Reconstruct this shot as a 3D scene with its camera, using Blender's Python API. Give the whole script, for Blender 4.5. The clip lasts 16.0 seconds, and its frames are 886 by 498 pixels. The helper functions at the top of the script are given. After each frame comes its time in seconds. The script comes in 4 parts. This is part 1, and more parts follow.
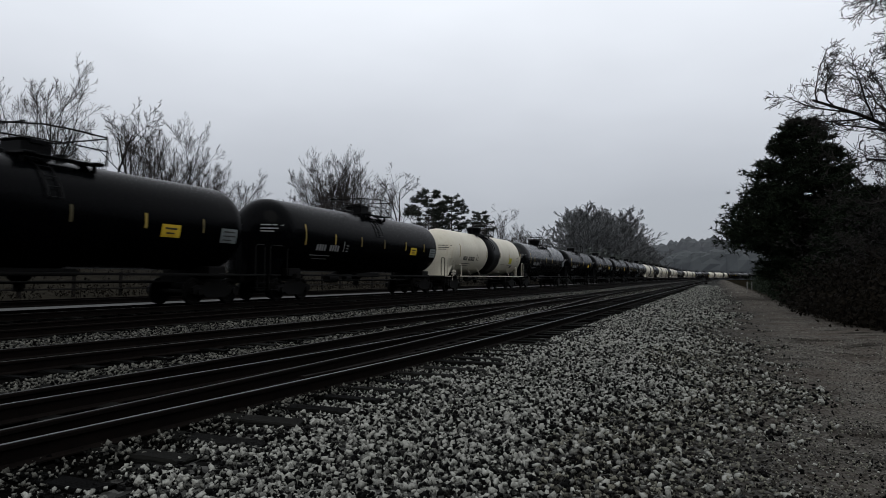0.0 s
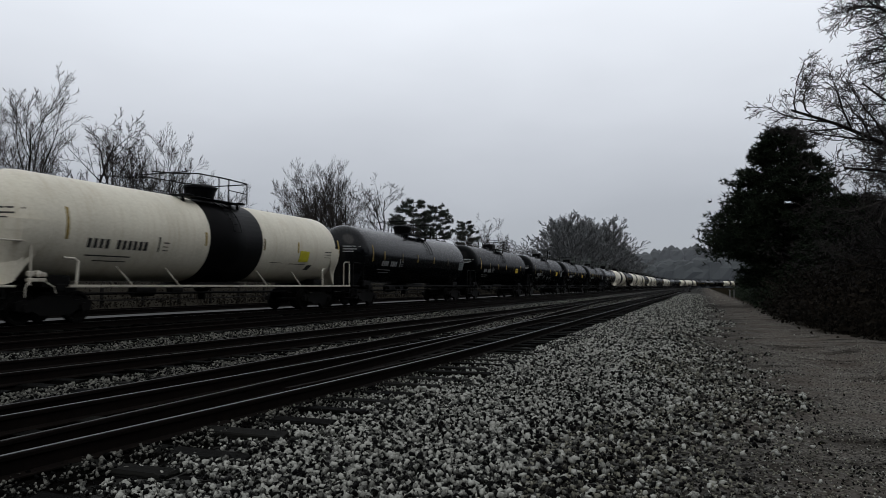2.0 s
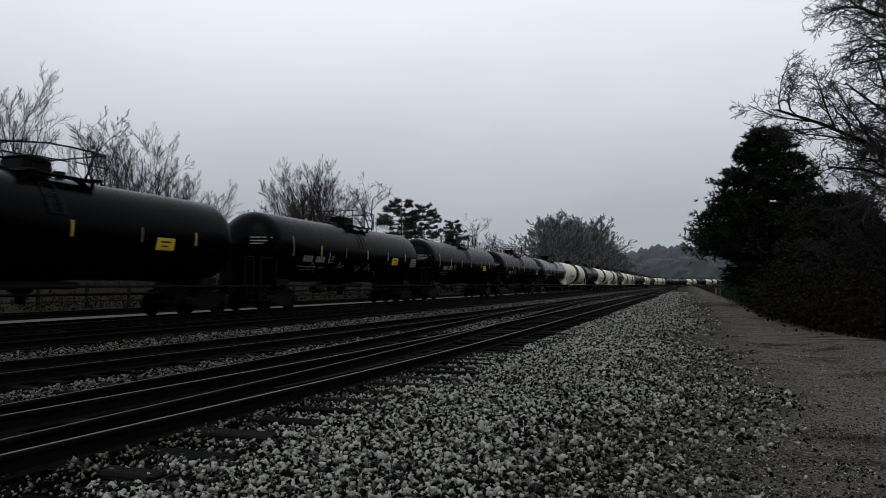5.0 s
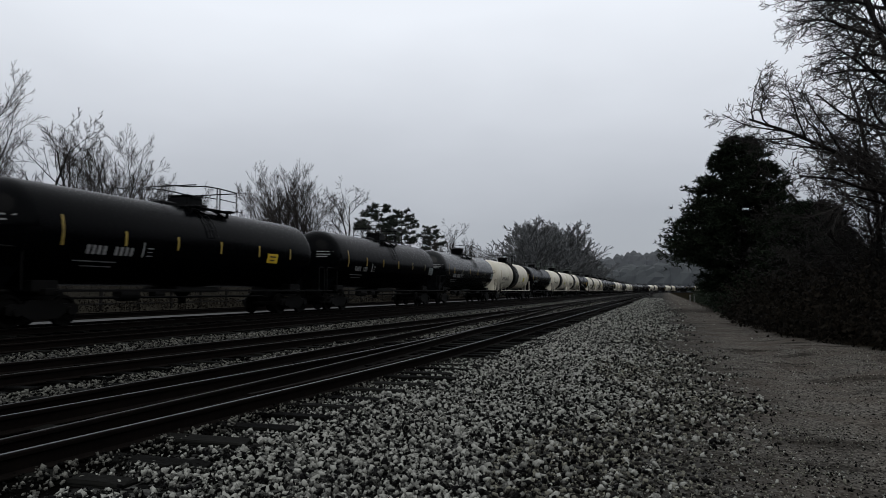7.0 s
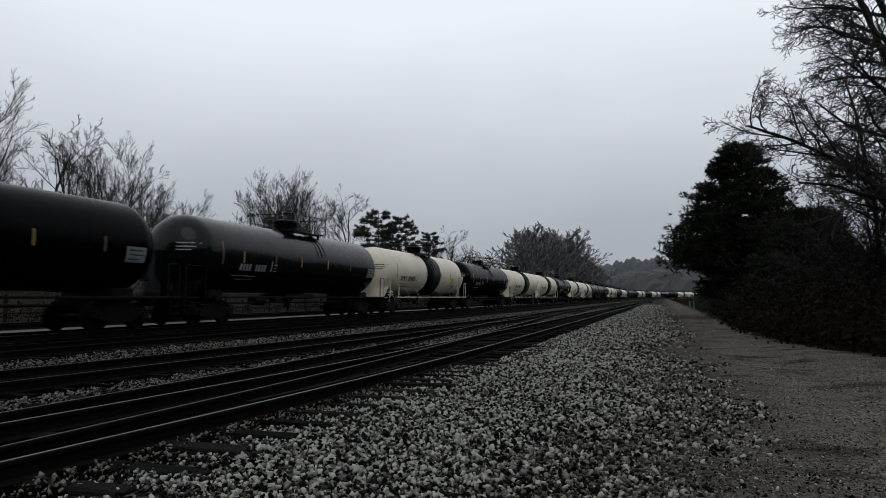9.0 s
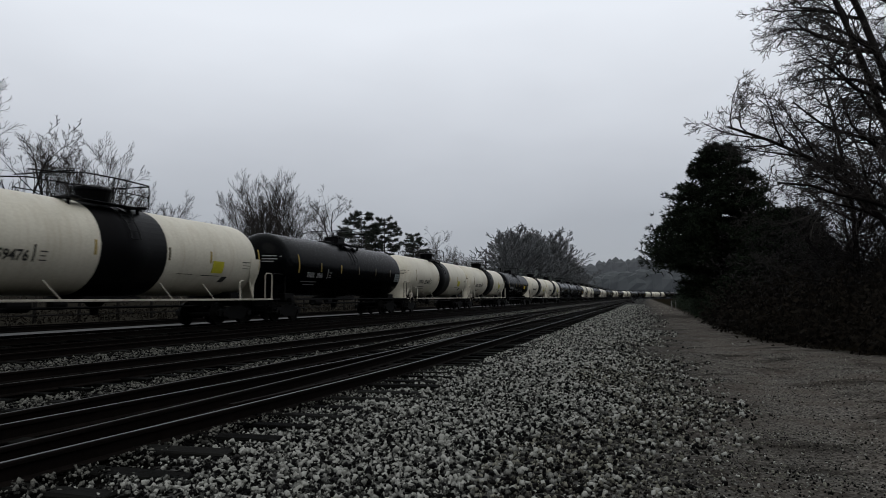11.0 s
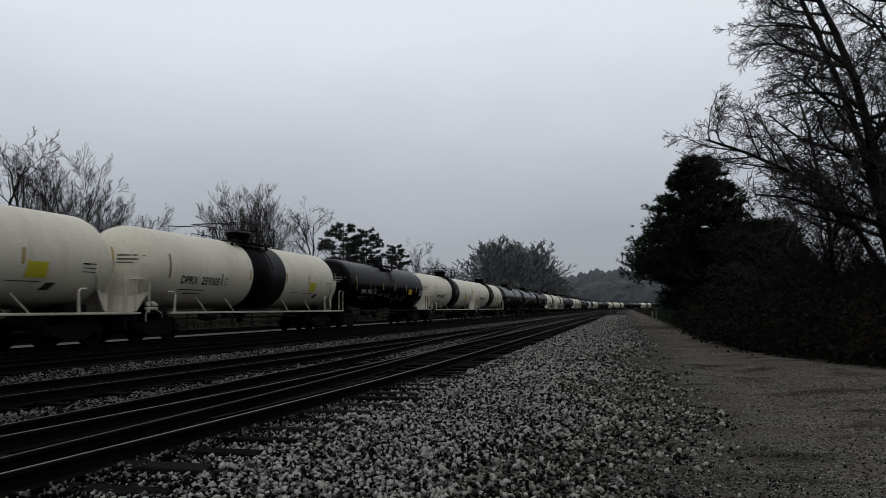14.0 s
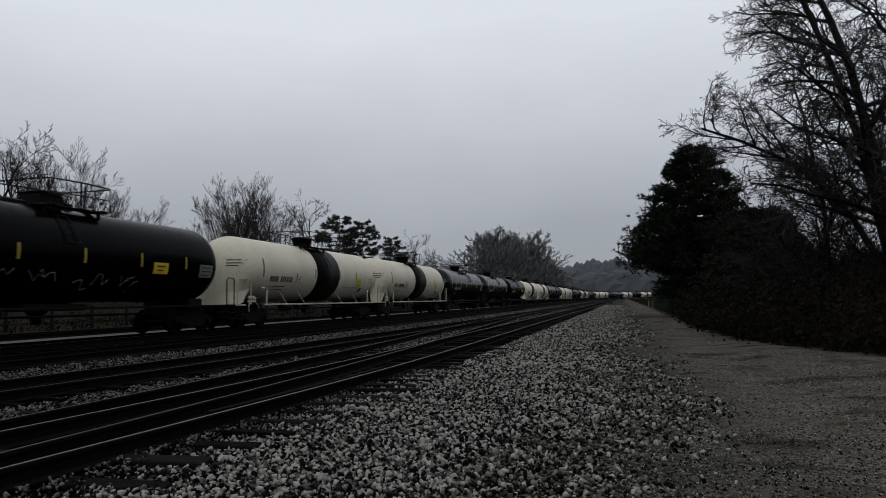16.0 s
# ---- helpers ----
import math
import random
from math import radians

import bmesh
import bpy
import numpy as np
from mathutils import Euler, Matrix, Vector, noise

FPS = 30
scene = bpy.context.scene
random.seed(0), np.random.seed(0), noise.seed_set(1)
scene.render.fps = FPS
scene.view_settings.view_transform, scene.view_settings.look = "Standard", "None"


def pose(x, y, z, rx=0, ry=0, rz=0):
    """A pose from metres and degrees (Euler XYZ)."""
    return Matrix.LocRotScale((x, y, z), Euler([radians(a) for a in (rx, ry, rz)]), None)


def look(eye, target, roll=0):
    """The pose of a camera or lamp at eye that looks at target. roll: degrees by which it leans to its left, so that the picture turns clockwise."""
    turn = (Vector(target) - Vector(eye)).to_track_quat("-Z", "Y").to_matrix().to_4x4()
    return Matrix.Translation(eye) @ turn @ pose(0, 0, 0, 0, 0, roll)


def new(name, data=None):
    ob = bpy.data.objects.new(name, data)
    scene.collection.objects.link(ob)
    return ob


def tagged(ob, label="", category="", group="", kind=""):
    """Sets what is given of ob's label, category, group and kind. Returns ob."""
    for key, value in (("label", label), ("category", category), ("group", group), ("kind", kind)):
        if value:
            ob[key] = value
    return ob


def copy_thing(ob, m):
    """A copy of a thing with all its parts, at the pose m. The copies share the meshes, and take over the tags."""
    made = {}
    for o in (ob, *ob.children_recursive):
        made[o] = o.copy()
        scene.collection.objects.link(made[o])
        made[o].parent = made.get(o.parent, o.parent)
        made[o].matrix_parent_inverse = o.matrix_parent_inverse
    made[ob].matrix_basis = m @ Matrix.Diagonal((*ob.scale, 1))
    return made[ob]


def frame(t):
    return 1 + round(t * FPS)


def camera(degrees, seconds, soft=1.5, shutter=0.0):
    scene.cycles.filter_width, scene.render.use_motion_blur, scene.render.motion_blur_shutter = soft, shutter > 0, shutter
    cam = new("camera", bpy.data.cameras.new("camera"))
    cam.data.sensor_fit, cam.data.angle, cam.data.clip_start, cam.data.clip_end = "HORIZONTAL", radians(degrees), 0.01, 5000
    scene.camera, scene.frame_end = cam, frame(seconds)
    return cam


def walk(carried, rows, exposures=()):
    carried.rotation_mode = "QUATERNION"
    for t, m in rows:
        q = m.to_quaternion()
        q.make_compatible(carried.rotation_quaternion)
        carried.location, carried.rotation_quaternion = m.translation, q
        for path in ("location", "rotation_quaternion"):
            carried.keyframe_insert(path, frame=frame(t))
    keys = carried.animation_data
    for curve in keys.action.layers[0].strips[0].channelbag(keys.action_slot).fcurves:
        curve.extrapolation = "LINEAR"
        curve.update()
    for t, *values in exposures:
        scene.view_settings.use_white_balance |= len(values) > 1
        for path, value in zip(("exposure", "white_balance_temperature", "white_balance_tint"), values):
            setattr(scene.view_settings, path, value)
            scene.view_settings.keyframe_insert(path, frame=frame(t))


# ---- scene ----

# ---------------------------------------------------------------- camera
EYE = 1.42
TURNS = [(0, 21.87, 2.19, -0.50), (0.5, 22.06, 2.41, -0.09), (1, 21.69, 2.66, 0.02), (1.5, 20.90, 2.98, -0.07), (2, 20.62, 3.01, -0.14),
        (2.5, 20.52, 3.01, 0.01), (3, 20.46, 2.94, -0.11), (3.5, 20.03, 3.02, -0.02), (4, 19.92, 2.75, -0.04), (6.5, 18.53, 3.41, 0.17),
        (7, 17.75, 3.40, -0.16), (7.5, 17.55, 3.70, -0.07), (8, 17.69, 3.92, -0.16), (10.5, 17.47, 4.01, 0.16), (11, 16.36, 4.03, 0.22),
        (11.5, 16.39, 4.13, 0.16), (12, 16.28, 4.26, 0.29), (12.5, 16.32, 4.52, 0.38), (13, 16.12, 5.09, 0.36), (13.5, 15.57, 5.08, 0.49),
        (14, 14.88, 4.99, 0.47), (14.5, 14.78, 4.90, 0.91), (15, 14.76, 4.87, 1.04), (15.5, 14.69, 4.86, 1.06), (16, 14.63, 4.27, 0.99)]
cam = camera(65.45, 16.0, soft=0.8, shutter=0.2)
walk(cam, [(t, pose(0, 0, EYE, 90 + p, r, y)) for t, y, p, r in TURNS],
     exposures=[(0, 0.12), (3.5, 0.05), (7, 0.05), (11, -0.02), (14.5, -0.16), (16, -0.2)])

# ---------------------------------------------------------------- sky and light
world = bpy.data.worlds.new("overcast_sky")
scene.world = world
world.use_nodes = True
wn, wl = world.node_tree.nodes, world.node_tree.links
wn.clear()
w_out = wn.new("ShaderNodeOutputWorld")
w_bg = wn.new("ShaderNodeBackground")
w_bg.inputs["Strength"].default_value = 1.0
w_tex = wn.new("ShaderNodeTexCoord")
w_sep = wn.new("ShaderNodeSeparateXYZ")
w_noise = wn.new("ShaderNodeTexNoise")
w_noise.inputs["Scale"].default_value = 2.6
w_noise.inputs["Detail"].default_value = 4
w_scale = wn.new("ShaderNodeMapping")
w_scale.inputs["Scale"].default_value = (1, 1, 2.6)
w_mul = wn.new("ShaderNodeMath")
w_mul.operation = "MULTIPLY_ADD"
w_mul.inputs[1].default_value = 0.10
w_add = wn.new("ShaderNodeMath")
w_add.operation = "ADD"
w_ramp = wn.new("ShaderNodeValToRGB")
steps = [(0.0, (0.345, 0.37, 0.41)), (0.10, (0.40, 0.425, 0.47)), (0.22, (0.575, 0.605, 0.66)), (0.38, (0.82, 0.86, 0.925)), (0.60, (0.85, 0.89, 0.955)), (1.0, (0.84, 0.88, 0.945))]
ramp = w_ramp.color_ramp
while len(ramp.elements) < len(steps):
    ramp.elements.new(0.5)
for e, (at, c) in zip(ramp.elements, steps):
    e.position, e.color = at, (*c, 1)
w_sky = wn.new("ShaderNodeTexSky")
w_sky.sky_type = "NISHITA"
w_sky.sun_disc = False
w_sky.sun_elevation, w_sky.sun_rotation = radians(50), radians(200)
w_dim = wn.new("ShaderNodeMix")
w_dim.data_type = "RGBA"
w_dim.inputs["Factor"].default_value = 0.997
wl.new(w_tex.outputs["Generated"], w_sep.inputs[0])
wl.new(w_tex.outputs["Generated"], w_scale.inputs["Vector"])
wl.new(w_scale.outputs[0], w_noise.inputs["Vector"])
wl.new(w_noise.outputs["Fac"], w_mul.inputs[0])
w_mul.inputs[2].default_value = -0.05
wl.new(w_mul.outputs[0], w_add.inputs[0])
wl.new(w_sep.outputs["Z"], w_add.inputs[1])
wl.new(w_add.outputs[0], w_ramp.inputs["Fac"])
wl.new(w_sky.outputs[0], w_dim.inputs["A"])
wl.new(w_ramp.outputs["Color"], w_dim.inputs["B"])
wl.new(w_dim.outputs["Result"], w_bg.inputs["Color"])
wl.new(w_bg.outputs[0], w_out.inputs[0])

sun = new("sun", bpy.data.lights.new("sun", "SUN"))
sun.data.energy, sun.data.angle, sun.data.color = 0.5, radians(40), (1.0, 0.98, 0.95)
sun.matrix_world = look((20, -40, 60), (0, 0, 0))


# ---------------------------------------------------------------- materials
def material(name, low, high, rough=0.8, grain=8.0, fine=60.0, bump=0.2, metal=0.0, islands=0.0, objects=0.0, stretch=(1, 1, 1), coat=0.0, streaks=0.0, streak_color=(0.2, 0.16, 0.1), depth=0.01, spec=0.5, steps=(0.3, 0.7)):
    """Two scales of noise between a low and a high colour, roughness and relief from the fine one."""
    m = bpy.data.materials.new(name)
    m.use_nodes = True
    n, l = m.node_tree.nodes, m.node_tree.links
    b = n["Principled BSDF"]
    tc = n.new("ShaderNodeTexCoord")
    mp = n.new("ShaderNodeMapping")
    mp.inputs["Scale"].default_value = stretch
    l.new(tc.outputs["Object"], mp.inputs["Vector"])
    big, small = n.new("ShaderNodeTexNoise"), n.new("ShaderNodeTexNoise")
    for node, size in ((big, grain), (small, fine)):
        node.inputs["Scale"].default_value = size
        node.inputs["Detail"].default_value = 5
        l.new(mp.outputs[0], node.inputs["Vector"])
    mixed = n.new("ShaderNodeMath")
    mixed.operation = "MULTIPLY_ADD"
    l.new(small.outputs["Fac"], mixed.inputs[0])
    mixed.inputs[1].default_value = 0.5
    half = n.new("ShaderNodeMath")
    half.operation = "MULTIPLY"
    half.inputs[1].default_value = 0.5
    l.new(big.outputs["Fac"], half.inputs[0])
    l.new(half.outputs[0], mixed.inputs[2])
    value = mixed.outputs[0]
    for share, source in ((islands, "island"), (objects, "object")):
        if share:
            src = n.new("ShaderNodeNewGeometry") if source == "island" else n.new("ShaderNodeObjectInfo")
            sh = n.new("ShaderNodeMath")
            sh.operation = "MULTIPLY_ADD"
            l.new(src.outputs["Random Per Island" if source == "island" else "Random"], sh.inputs[0])
            sh.inputs[1].default_value = share
            off = n.new("ShaderNodeMath")
            off.operation = "ADD"
            off.inputs[1].default_value = -share / 2
            l.new(value, off.inputs[0])
            l.new(off.outputs[0], sh.inputs[2])
            value = sh.outputs[0]
    cr = n.new("ShaderNodeValToRGB")
    cr.color_ramp.elements[0].position, cr.color_ramp.elements[1].position = steps
    cr.color_ramp.elements[0].color, cr.color_ramp.elements[1].color = (*low, 1), (*high, 1)
    l.new(value, cr.inputs["Fac"])
    color = cr.outputs["Color"]
    if streaks:
        mp2 = n.new("ShaderNodeMapping")
        mp2.inputs["Scale"].default_value = (1.0, 2.2, 0.18)
        l.new(tc.outputs["Object"], mp2.inputs["Vector"])
        st = n.new("ShaderNodeTexNoise")
        st.inputs["Scale"].default_value, st.inputs["Detail"].default_value = 2.2, 6
        l.new(mp2.outputs[0], st.inputs["Vector"])
        sr = n.new("ShaderNodeMapRange")
        sr.inputs["From Min"].default_value, sr.inputs["From Max"].default_value = 0.5, 0.78
        sr.inputs["To Max"].default_value = streaks
        l.new(st.outputs["Fac"], sr.inputs["Value"])
        mx = n.new("ShaderNodeMix")
        mx.data_type = "RGBA"
        l.new(sr.outputs[0], mx.inputs["Factor"])
        l.new(color, mx.inputs["A"])
        mx.inputs["B"].default_value = (*streak_color, 1)
        color = mx.outputs["Result"]
    l.new(color, b.inputs["Base Color"])
    rr = n.new("ShaderNodeMapRange")
    rr.inputs["To Min"].default_value, rr.inputs["To Max"].default_value = max(0.05, rough - 0.12), min(1, rough + 0.12)
    l.new(small.outputs["Fac"], rr.inputs["Value"])
    l.new(rr.outputs[0], b.inputs["Roughness"])
    b.inputs["Metallic"].default_value = metal
    b.inputs["Coat Weight"].default_value = coat
    b.inputs["Specular IOR Level"].default_value = spec
    if bump:
        bp = n.new("ShaderNodeBump")
        bp.inputs["Strength"].default_value, bp.inputs["Distance"].default_value = bump, depth
        l.new(small.outputs["Fac"], bp.inputs["Height"])
        l.new(bp.outputs[0], b.inputs["Normal"])
    return m


BLACK = material("black_tank_paint", (0.0005, 0.0006, 0.0008), (0.0012, 0.0014, 0.0017), 0.24, 0.7, 22, 0.0, streaks=0.3, streak_color=(0.0022, 0.0025, 0.003), spec=0.018, coat=0.018)
BLUE_BLACK = material("worn_dark_tank_paint", (0.0011, 0.0014, 0.0017), (0.0028, 0.0033, 0.0037), 0.25, 0.7, 22, 0.0, streaks=0.6, streak_color=(0.006, 0.0064, 0.0068), spec=0.07, coat=0.14)
WHITE = material("cream_white_tank_paint", (0.395, 0.365, 0.292), (0.565, 0.535, 0.44), 0.5, 0.6, 14, 0.0, streaks=0.5, streak_color=(0.34, 0.28, 0.20), spec=0.3)
BAND = material("matt_black_band_paint", (0.001, 0.001, 0.0012), (0.003, 0.003, 0.0034), 0.5, 1.2, 22, 0.04, spec=0.06)
GEAR = material("grimy_black_running_gear", (0.0008, 0.0008, 0.0007), (0.0028, 0.0025, 0.0022), 0.8, 5, 50, 0.3, spec=0.12)
STEEL = material("dark_tread_steel", (0.0012, 0.0011, 0.001), (0.0042, 0.0038, 0.0034), 0.6, 6, 60, 0.1, spec=0.06)
CREAM_STEEL = material("cream_painted_steel", (0.30, 0.27, 0.22), (0.48, 0.45, 0.38), 0.6, 3, 40, 0.1, streaks=0.6, streak_color=(0.12, 0.09, 0.06), spec=0.3)
YELLOW = material("faded_yellow_sheet", (0.42, 0.27, 0.012), (0.58, 0.40, 0.03), 0.6, 3, 30, 0.0, spec=0.2)
LIME = material("yellow_green_placard", (0.30, 0.275, 0.015), (0.46, 0.42, 0.03), 0.6, 3, 30, 0.0, spec=0.2)
REFLECT = material("dirty_yellow_reflector", (0.06, 0.05, 0.025), (0.27, 0.19, 0.04), 0.5, 4, 30, 0.0, objects=0.7, spec=0.2)
PALE = material("weathered_pale_lettering", (0.10, 0.10, 0.10), (0.26, 0.26, 0.26), 0.7, 4, 20, 0.0, spec=0.2)
PANEL = material("grey_stencil_panel", (0.07, 0.08, 0.08), (0.18, 0.20, 0.20), 0.7, 4, 20, 0.0, spec=0.2)
INK = material("black_stencil_ink", (0.01, 0.01, 0.01), (0.035, 0.032, 0.03), 0.7, 4, 20, 0.0, spec=0.2)
RAIL = material("rusted_rail_steel", (0.0025, 0.0022, 0.002), (0.008, 0.006, 0.005), 0.85, 6, 70, 0.3, spec=0.03)
SHINE = material("polished_rail_head", (0.055, 0.057, 0.059), (0.135, 0.14, 0.143), 0.5, 3, 60, 0.05, metal=0.9, stretch=(1, 0.1, 1))
DULL = material("dull_rail_head", (0.018, 0.018, 0.018), (0.05, 0.049, 0.047), 0.6, 3, 60, 0.1, metal=0.5, stretch=(1, 0.1, 1), spec=0.2)
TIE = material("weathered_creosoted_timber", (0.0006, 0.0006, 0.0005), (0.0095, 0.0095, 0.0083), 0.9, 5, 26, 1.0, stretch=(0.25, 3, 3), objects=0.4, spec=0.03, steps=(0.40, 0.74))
STONE = material("crushed_grey_granite", (0.0015, 0.0015, 0.0014), (0.275, 0.275, 0.246), 0.85, 14, 70, 0.5, islands=0.95, spec=0.06, steps=(0.34, 0.84))
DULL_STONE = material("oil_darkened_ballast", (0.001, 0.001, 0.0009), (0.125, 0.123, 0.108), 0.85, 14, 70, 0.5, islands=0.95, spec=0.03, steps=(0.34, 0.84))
GRAVEL = material("fine_grey_brown_gravel", (0.006, 0.0055, 0.005), (0.158, 0.153, 0.124), 0.9, 14, 70, 0.4, islands=0.9, spec=0.03, steps=(0.3, 0.85))
BARK = material("wet_dark_bark", (0.004, 0.0036, 0.0033), (0.013, 0.011, 0.010), 0.9, 3, 30, 0.5, spec=0.1)
TWIG = material("grey_brown_winter_twigs", (0.014, 0.0125, 0.0115), (0.038, 0.034, 0.031), 0.9, 1, 12, 0.0, islands=0.3, spec=0.1)
# far stand: mist before the trees is painted in as paler base colours
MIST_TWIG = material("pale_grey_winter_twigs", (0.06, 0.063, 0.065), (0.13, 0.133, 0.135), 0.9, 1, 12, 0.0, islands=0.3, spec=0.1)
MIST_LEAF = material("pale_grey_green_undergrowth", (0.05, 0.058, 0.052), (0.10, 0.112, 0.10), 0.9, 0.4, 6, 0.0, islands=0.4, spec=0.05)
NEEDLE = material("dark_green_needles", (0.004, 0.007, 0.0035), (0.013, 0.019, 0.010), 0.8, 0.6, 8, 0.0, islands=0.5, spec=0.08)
# needles of the layered pines, lightened in colour to imitate haze before them
HAZED_NEEDLE = material("olive_evergreen_foliage", (0.018, 0.022, 0.018), (0.044, 0.050, 0.040), 0.85, 0.4, 6, 0.0, islands=0.5, spec=0.05)
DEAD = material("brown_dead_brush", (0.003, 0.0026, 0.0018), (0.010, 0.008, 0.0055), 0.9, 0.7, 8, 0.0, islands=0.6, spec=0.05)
WOOD = material("brown_weathered_fence_timber", (0.002, 0.0018, 0.0015), (0.008, 0.0065, 0.005), 0.85, 3, 30, 0.4, spec=0.15)
POST = material("pale_weathered_post", (0.06, 0.06, 0.057), (0.14, 0.135, 0.13), 0.8, 5, 30, 0.3, spec=0.2)


def ground_material():
    """Grey ballast by the tracks, fine brown-grey gravel on the service road, oil-dark track beds, leaf litter behind the yard."""
    m = bpy.data.materials.new("yard_ground")
    m.use_nodes = True
    n, l = m.node_tree.nodes, m.node_tree.links
    b = n["Principled BSDF"]
    geo = n.new("ShaderNodeNewGeometry")
    sep = n.new("ShaderNodeSeparateXYZ")
    l.new(geo.outputs["Position"], sep.inputs[0])

    def noise_of(size, detail=6):
        t = n.new("ShaderNodeTexNoise")
        t.inputs["Scale"].default_value, t.inputs["Detail"].default_value = size, detail
        l.new(geo.outputs["Position"], t.inputs["Vector"])
        return t.outputs["Fac"]

    def calc(op, a, b_, c=None):
        t = n.new("ShaderNodeMath")
        t.operation = op
        for i, v in enumerate((a, b_, c)):
            if v is None:
                continue
            if isinstance(v, (int, float)):
                t.inputs[i].default_value = v
            else:
                l.new(v, t.inputs[i])
        return t.outputs[0]

    def span(value, a, b_, lo=0.0, hi=1.0):
        t = n.new("ShaderNodeMapRange")
        t.inputs["From Min"].default_value, t.inputs["From Max"].default_value = a, b_
        t.inputs["To Min"].default_value, t.inputs["To Max"].default_value = lo, hi
        l.new(value, t.inputs["Value"])
        return t.outputs[0]

    def blend(f, a, b_):
        t = n.new("ShaderNodeMix")
        t.data_type = "RGBA"
        l.new(f, t.inputs["Factor"])
        for key, v in (("A", a), ("B", b_)):
            if isinstance(v, tuple):
                t.inputs[key].default_value = (*v, 1)
            else:
                l.new(v, t.inputs[key])
        return t.outputs["Result"]

    wobble = calc("MULTIPLY_ADD", noise_of(0.35), 2.4, -1.2)
    x = calc("ADD", sep.outputs["X"], wobble)
    cells = n.new("ShaderNodeTexVoronoi")
    cells.inputs["Scale"].default_value = 15
    l.new(geo.outputs["Position"], cells.inputs["Vector"])
    fine = n.new("ShaderNodeTexVoronoi")
    fine.inputs["Scale"].default_value = 42
    l.new(geo.outputs["Position"], fine.inputs["Vector"])
    tone = n.new("ShaderNodeSeparateColor")
    l.new(cells.outputs["Color"], tone.inputs[0])
    tone2 = n.new("ShaderNodeSeparateColor")
    l.new(fine.outputs["Color"], tone2.inputs[0])
    ballast = blend(calc("MULTIPLY", tone.outputs[0], tone.outputs[0]), (0.004, 0.004, 0.0038), (0.085, 0.084, 0.079))
    grit = blend(tone2.outputs[1], (0.014, 0.013, 0.0115), (0.145, 0.134, 0.118))
    patches = span(noise_of(0.9), 0.42, 0.62)
    grit = blend(calc("MULTIPLY", patches, 0.55), grit, (0.060, 0.049, 0.040))
    ruts = n.new("ShaderNodeTexNoise")
    rm = n.new("ShaderNodeMapping")
    rm.inputs["Scale"].default_value = (0.45, 0.9, 1)
    l.new(geo.outputs["Position"], rm.inputs["Vector"])
    l.new(rm.outputs[0], ruts.inputs["Vector"])
    ruts.inputs["Scale"].default_value, ruts.inputs["Detail"].default_value = 1.6, 5
    grit = blend(span(ruts.outputs["Fac"], 0.52, 0.68, 0, 0.8), grit, (0.014, 0.012, 0.010))
    color = blend(span(x, -0.8, 2.0), ballast, grit)
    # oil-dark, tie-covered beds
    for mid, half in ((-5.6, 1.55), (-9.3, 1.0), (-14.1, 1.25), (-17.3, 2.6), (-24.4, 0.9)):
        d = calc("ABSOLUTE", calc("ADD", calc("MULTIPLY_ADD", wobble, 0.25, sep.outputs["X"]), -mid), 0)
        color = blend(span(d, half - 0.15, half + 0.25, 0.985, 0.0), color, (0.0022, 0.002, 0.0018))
    litter = blend(noise_of(3.0), (0.006, 0.0057, 0.0046), (0.034, 0.031, 0.0245))
    color = blend(span(x, -27.6, -29), color, litter)
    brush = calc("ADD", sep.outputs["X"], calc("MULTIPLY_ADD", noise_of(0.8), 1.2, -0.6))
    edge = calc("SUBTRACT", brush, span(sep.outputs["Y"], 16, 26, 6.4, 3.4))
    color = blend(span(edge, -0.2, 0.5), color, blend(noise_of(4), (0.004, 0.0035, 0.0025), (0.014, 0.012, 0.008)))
    pale = calc("MULTIPLY", span(calc("ABSOLUTE", calc("ADD", sep.outputs["X"], 22.0), 0), 1.3, 1.7, 1, 0), 0.8)
    color = blend(pale, color, blend(noise_of(5), (0.07, 0.07, 0.07), (0.15, 0.15, 0.15)))
    pale2 = calc("MULTIPLY", span(calc("ABSOLUTE", calc("ADD", sep.outputs["X"], 27.4), 0), 1.7, 2.1, 1, 0), 0.7)
    color = blend(pale2, color, blend(noise_of(5), (0.06, 0.06, 0.06), (0.13, 0.13, 0.13)))
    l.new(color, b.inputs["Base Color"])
    b.inputs["Roughness"].default_value = 0.75
    b.inputs["Specular IOR Level"].default_value = 0.0
    bump = n.new("ShaderNodeBump")
    bump.inputs["Strength"].default_value, bump.inputs["Distance"].default_value = 0.8, 0.03
    l.new(calc("ADD", cells.outputs["Distance"], calc("MULTIPLY", fine.outputs["Distance"], 0.4)), bump.inputs["Height"])
    l.new(bump.outputs[0], b.inputs["Normal"])
    return m


GROUND = ground_material()


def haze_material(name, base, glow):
    """A far, fog-filled wood: dark foliage, the mist's scattered light put in as emission."""
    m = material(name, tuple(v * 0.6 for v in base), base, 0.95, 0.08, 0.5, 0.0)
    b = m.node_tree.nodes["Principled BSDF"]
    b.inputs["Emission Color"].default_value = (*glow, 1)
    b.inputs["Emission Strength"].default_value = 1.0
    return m


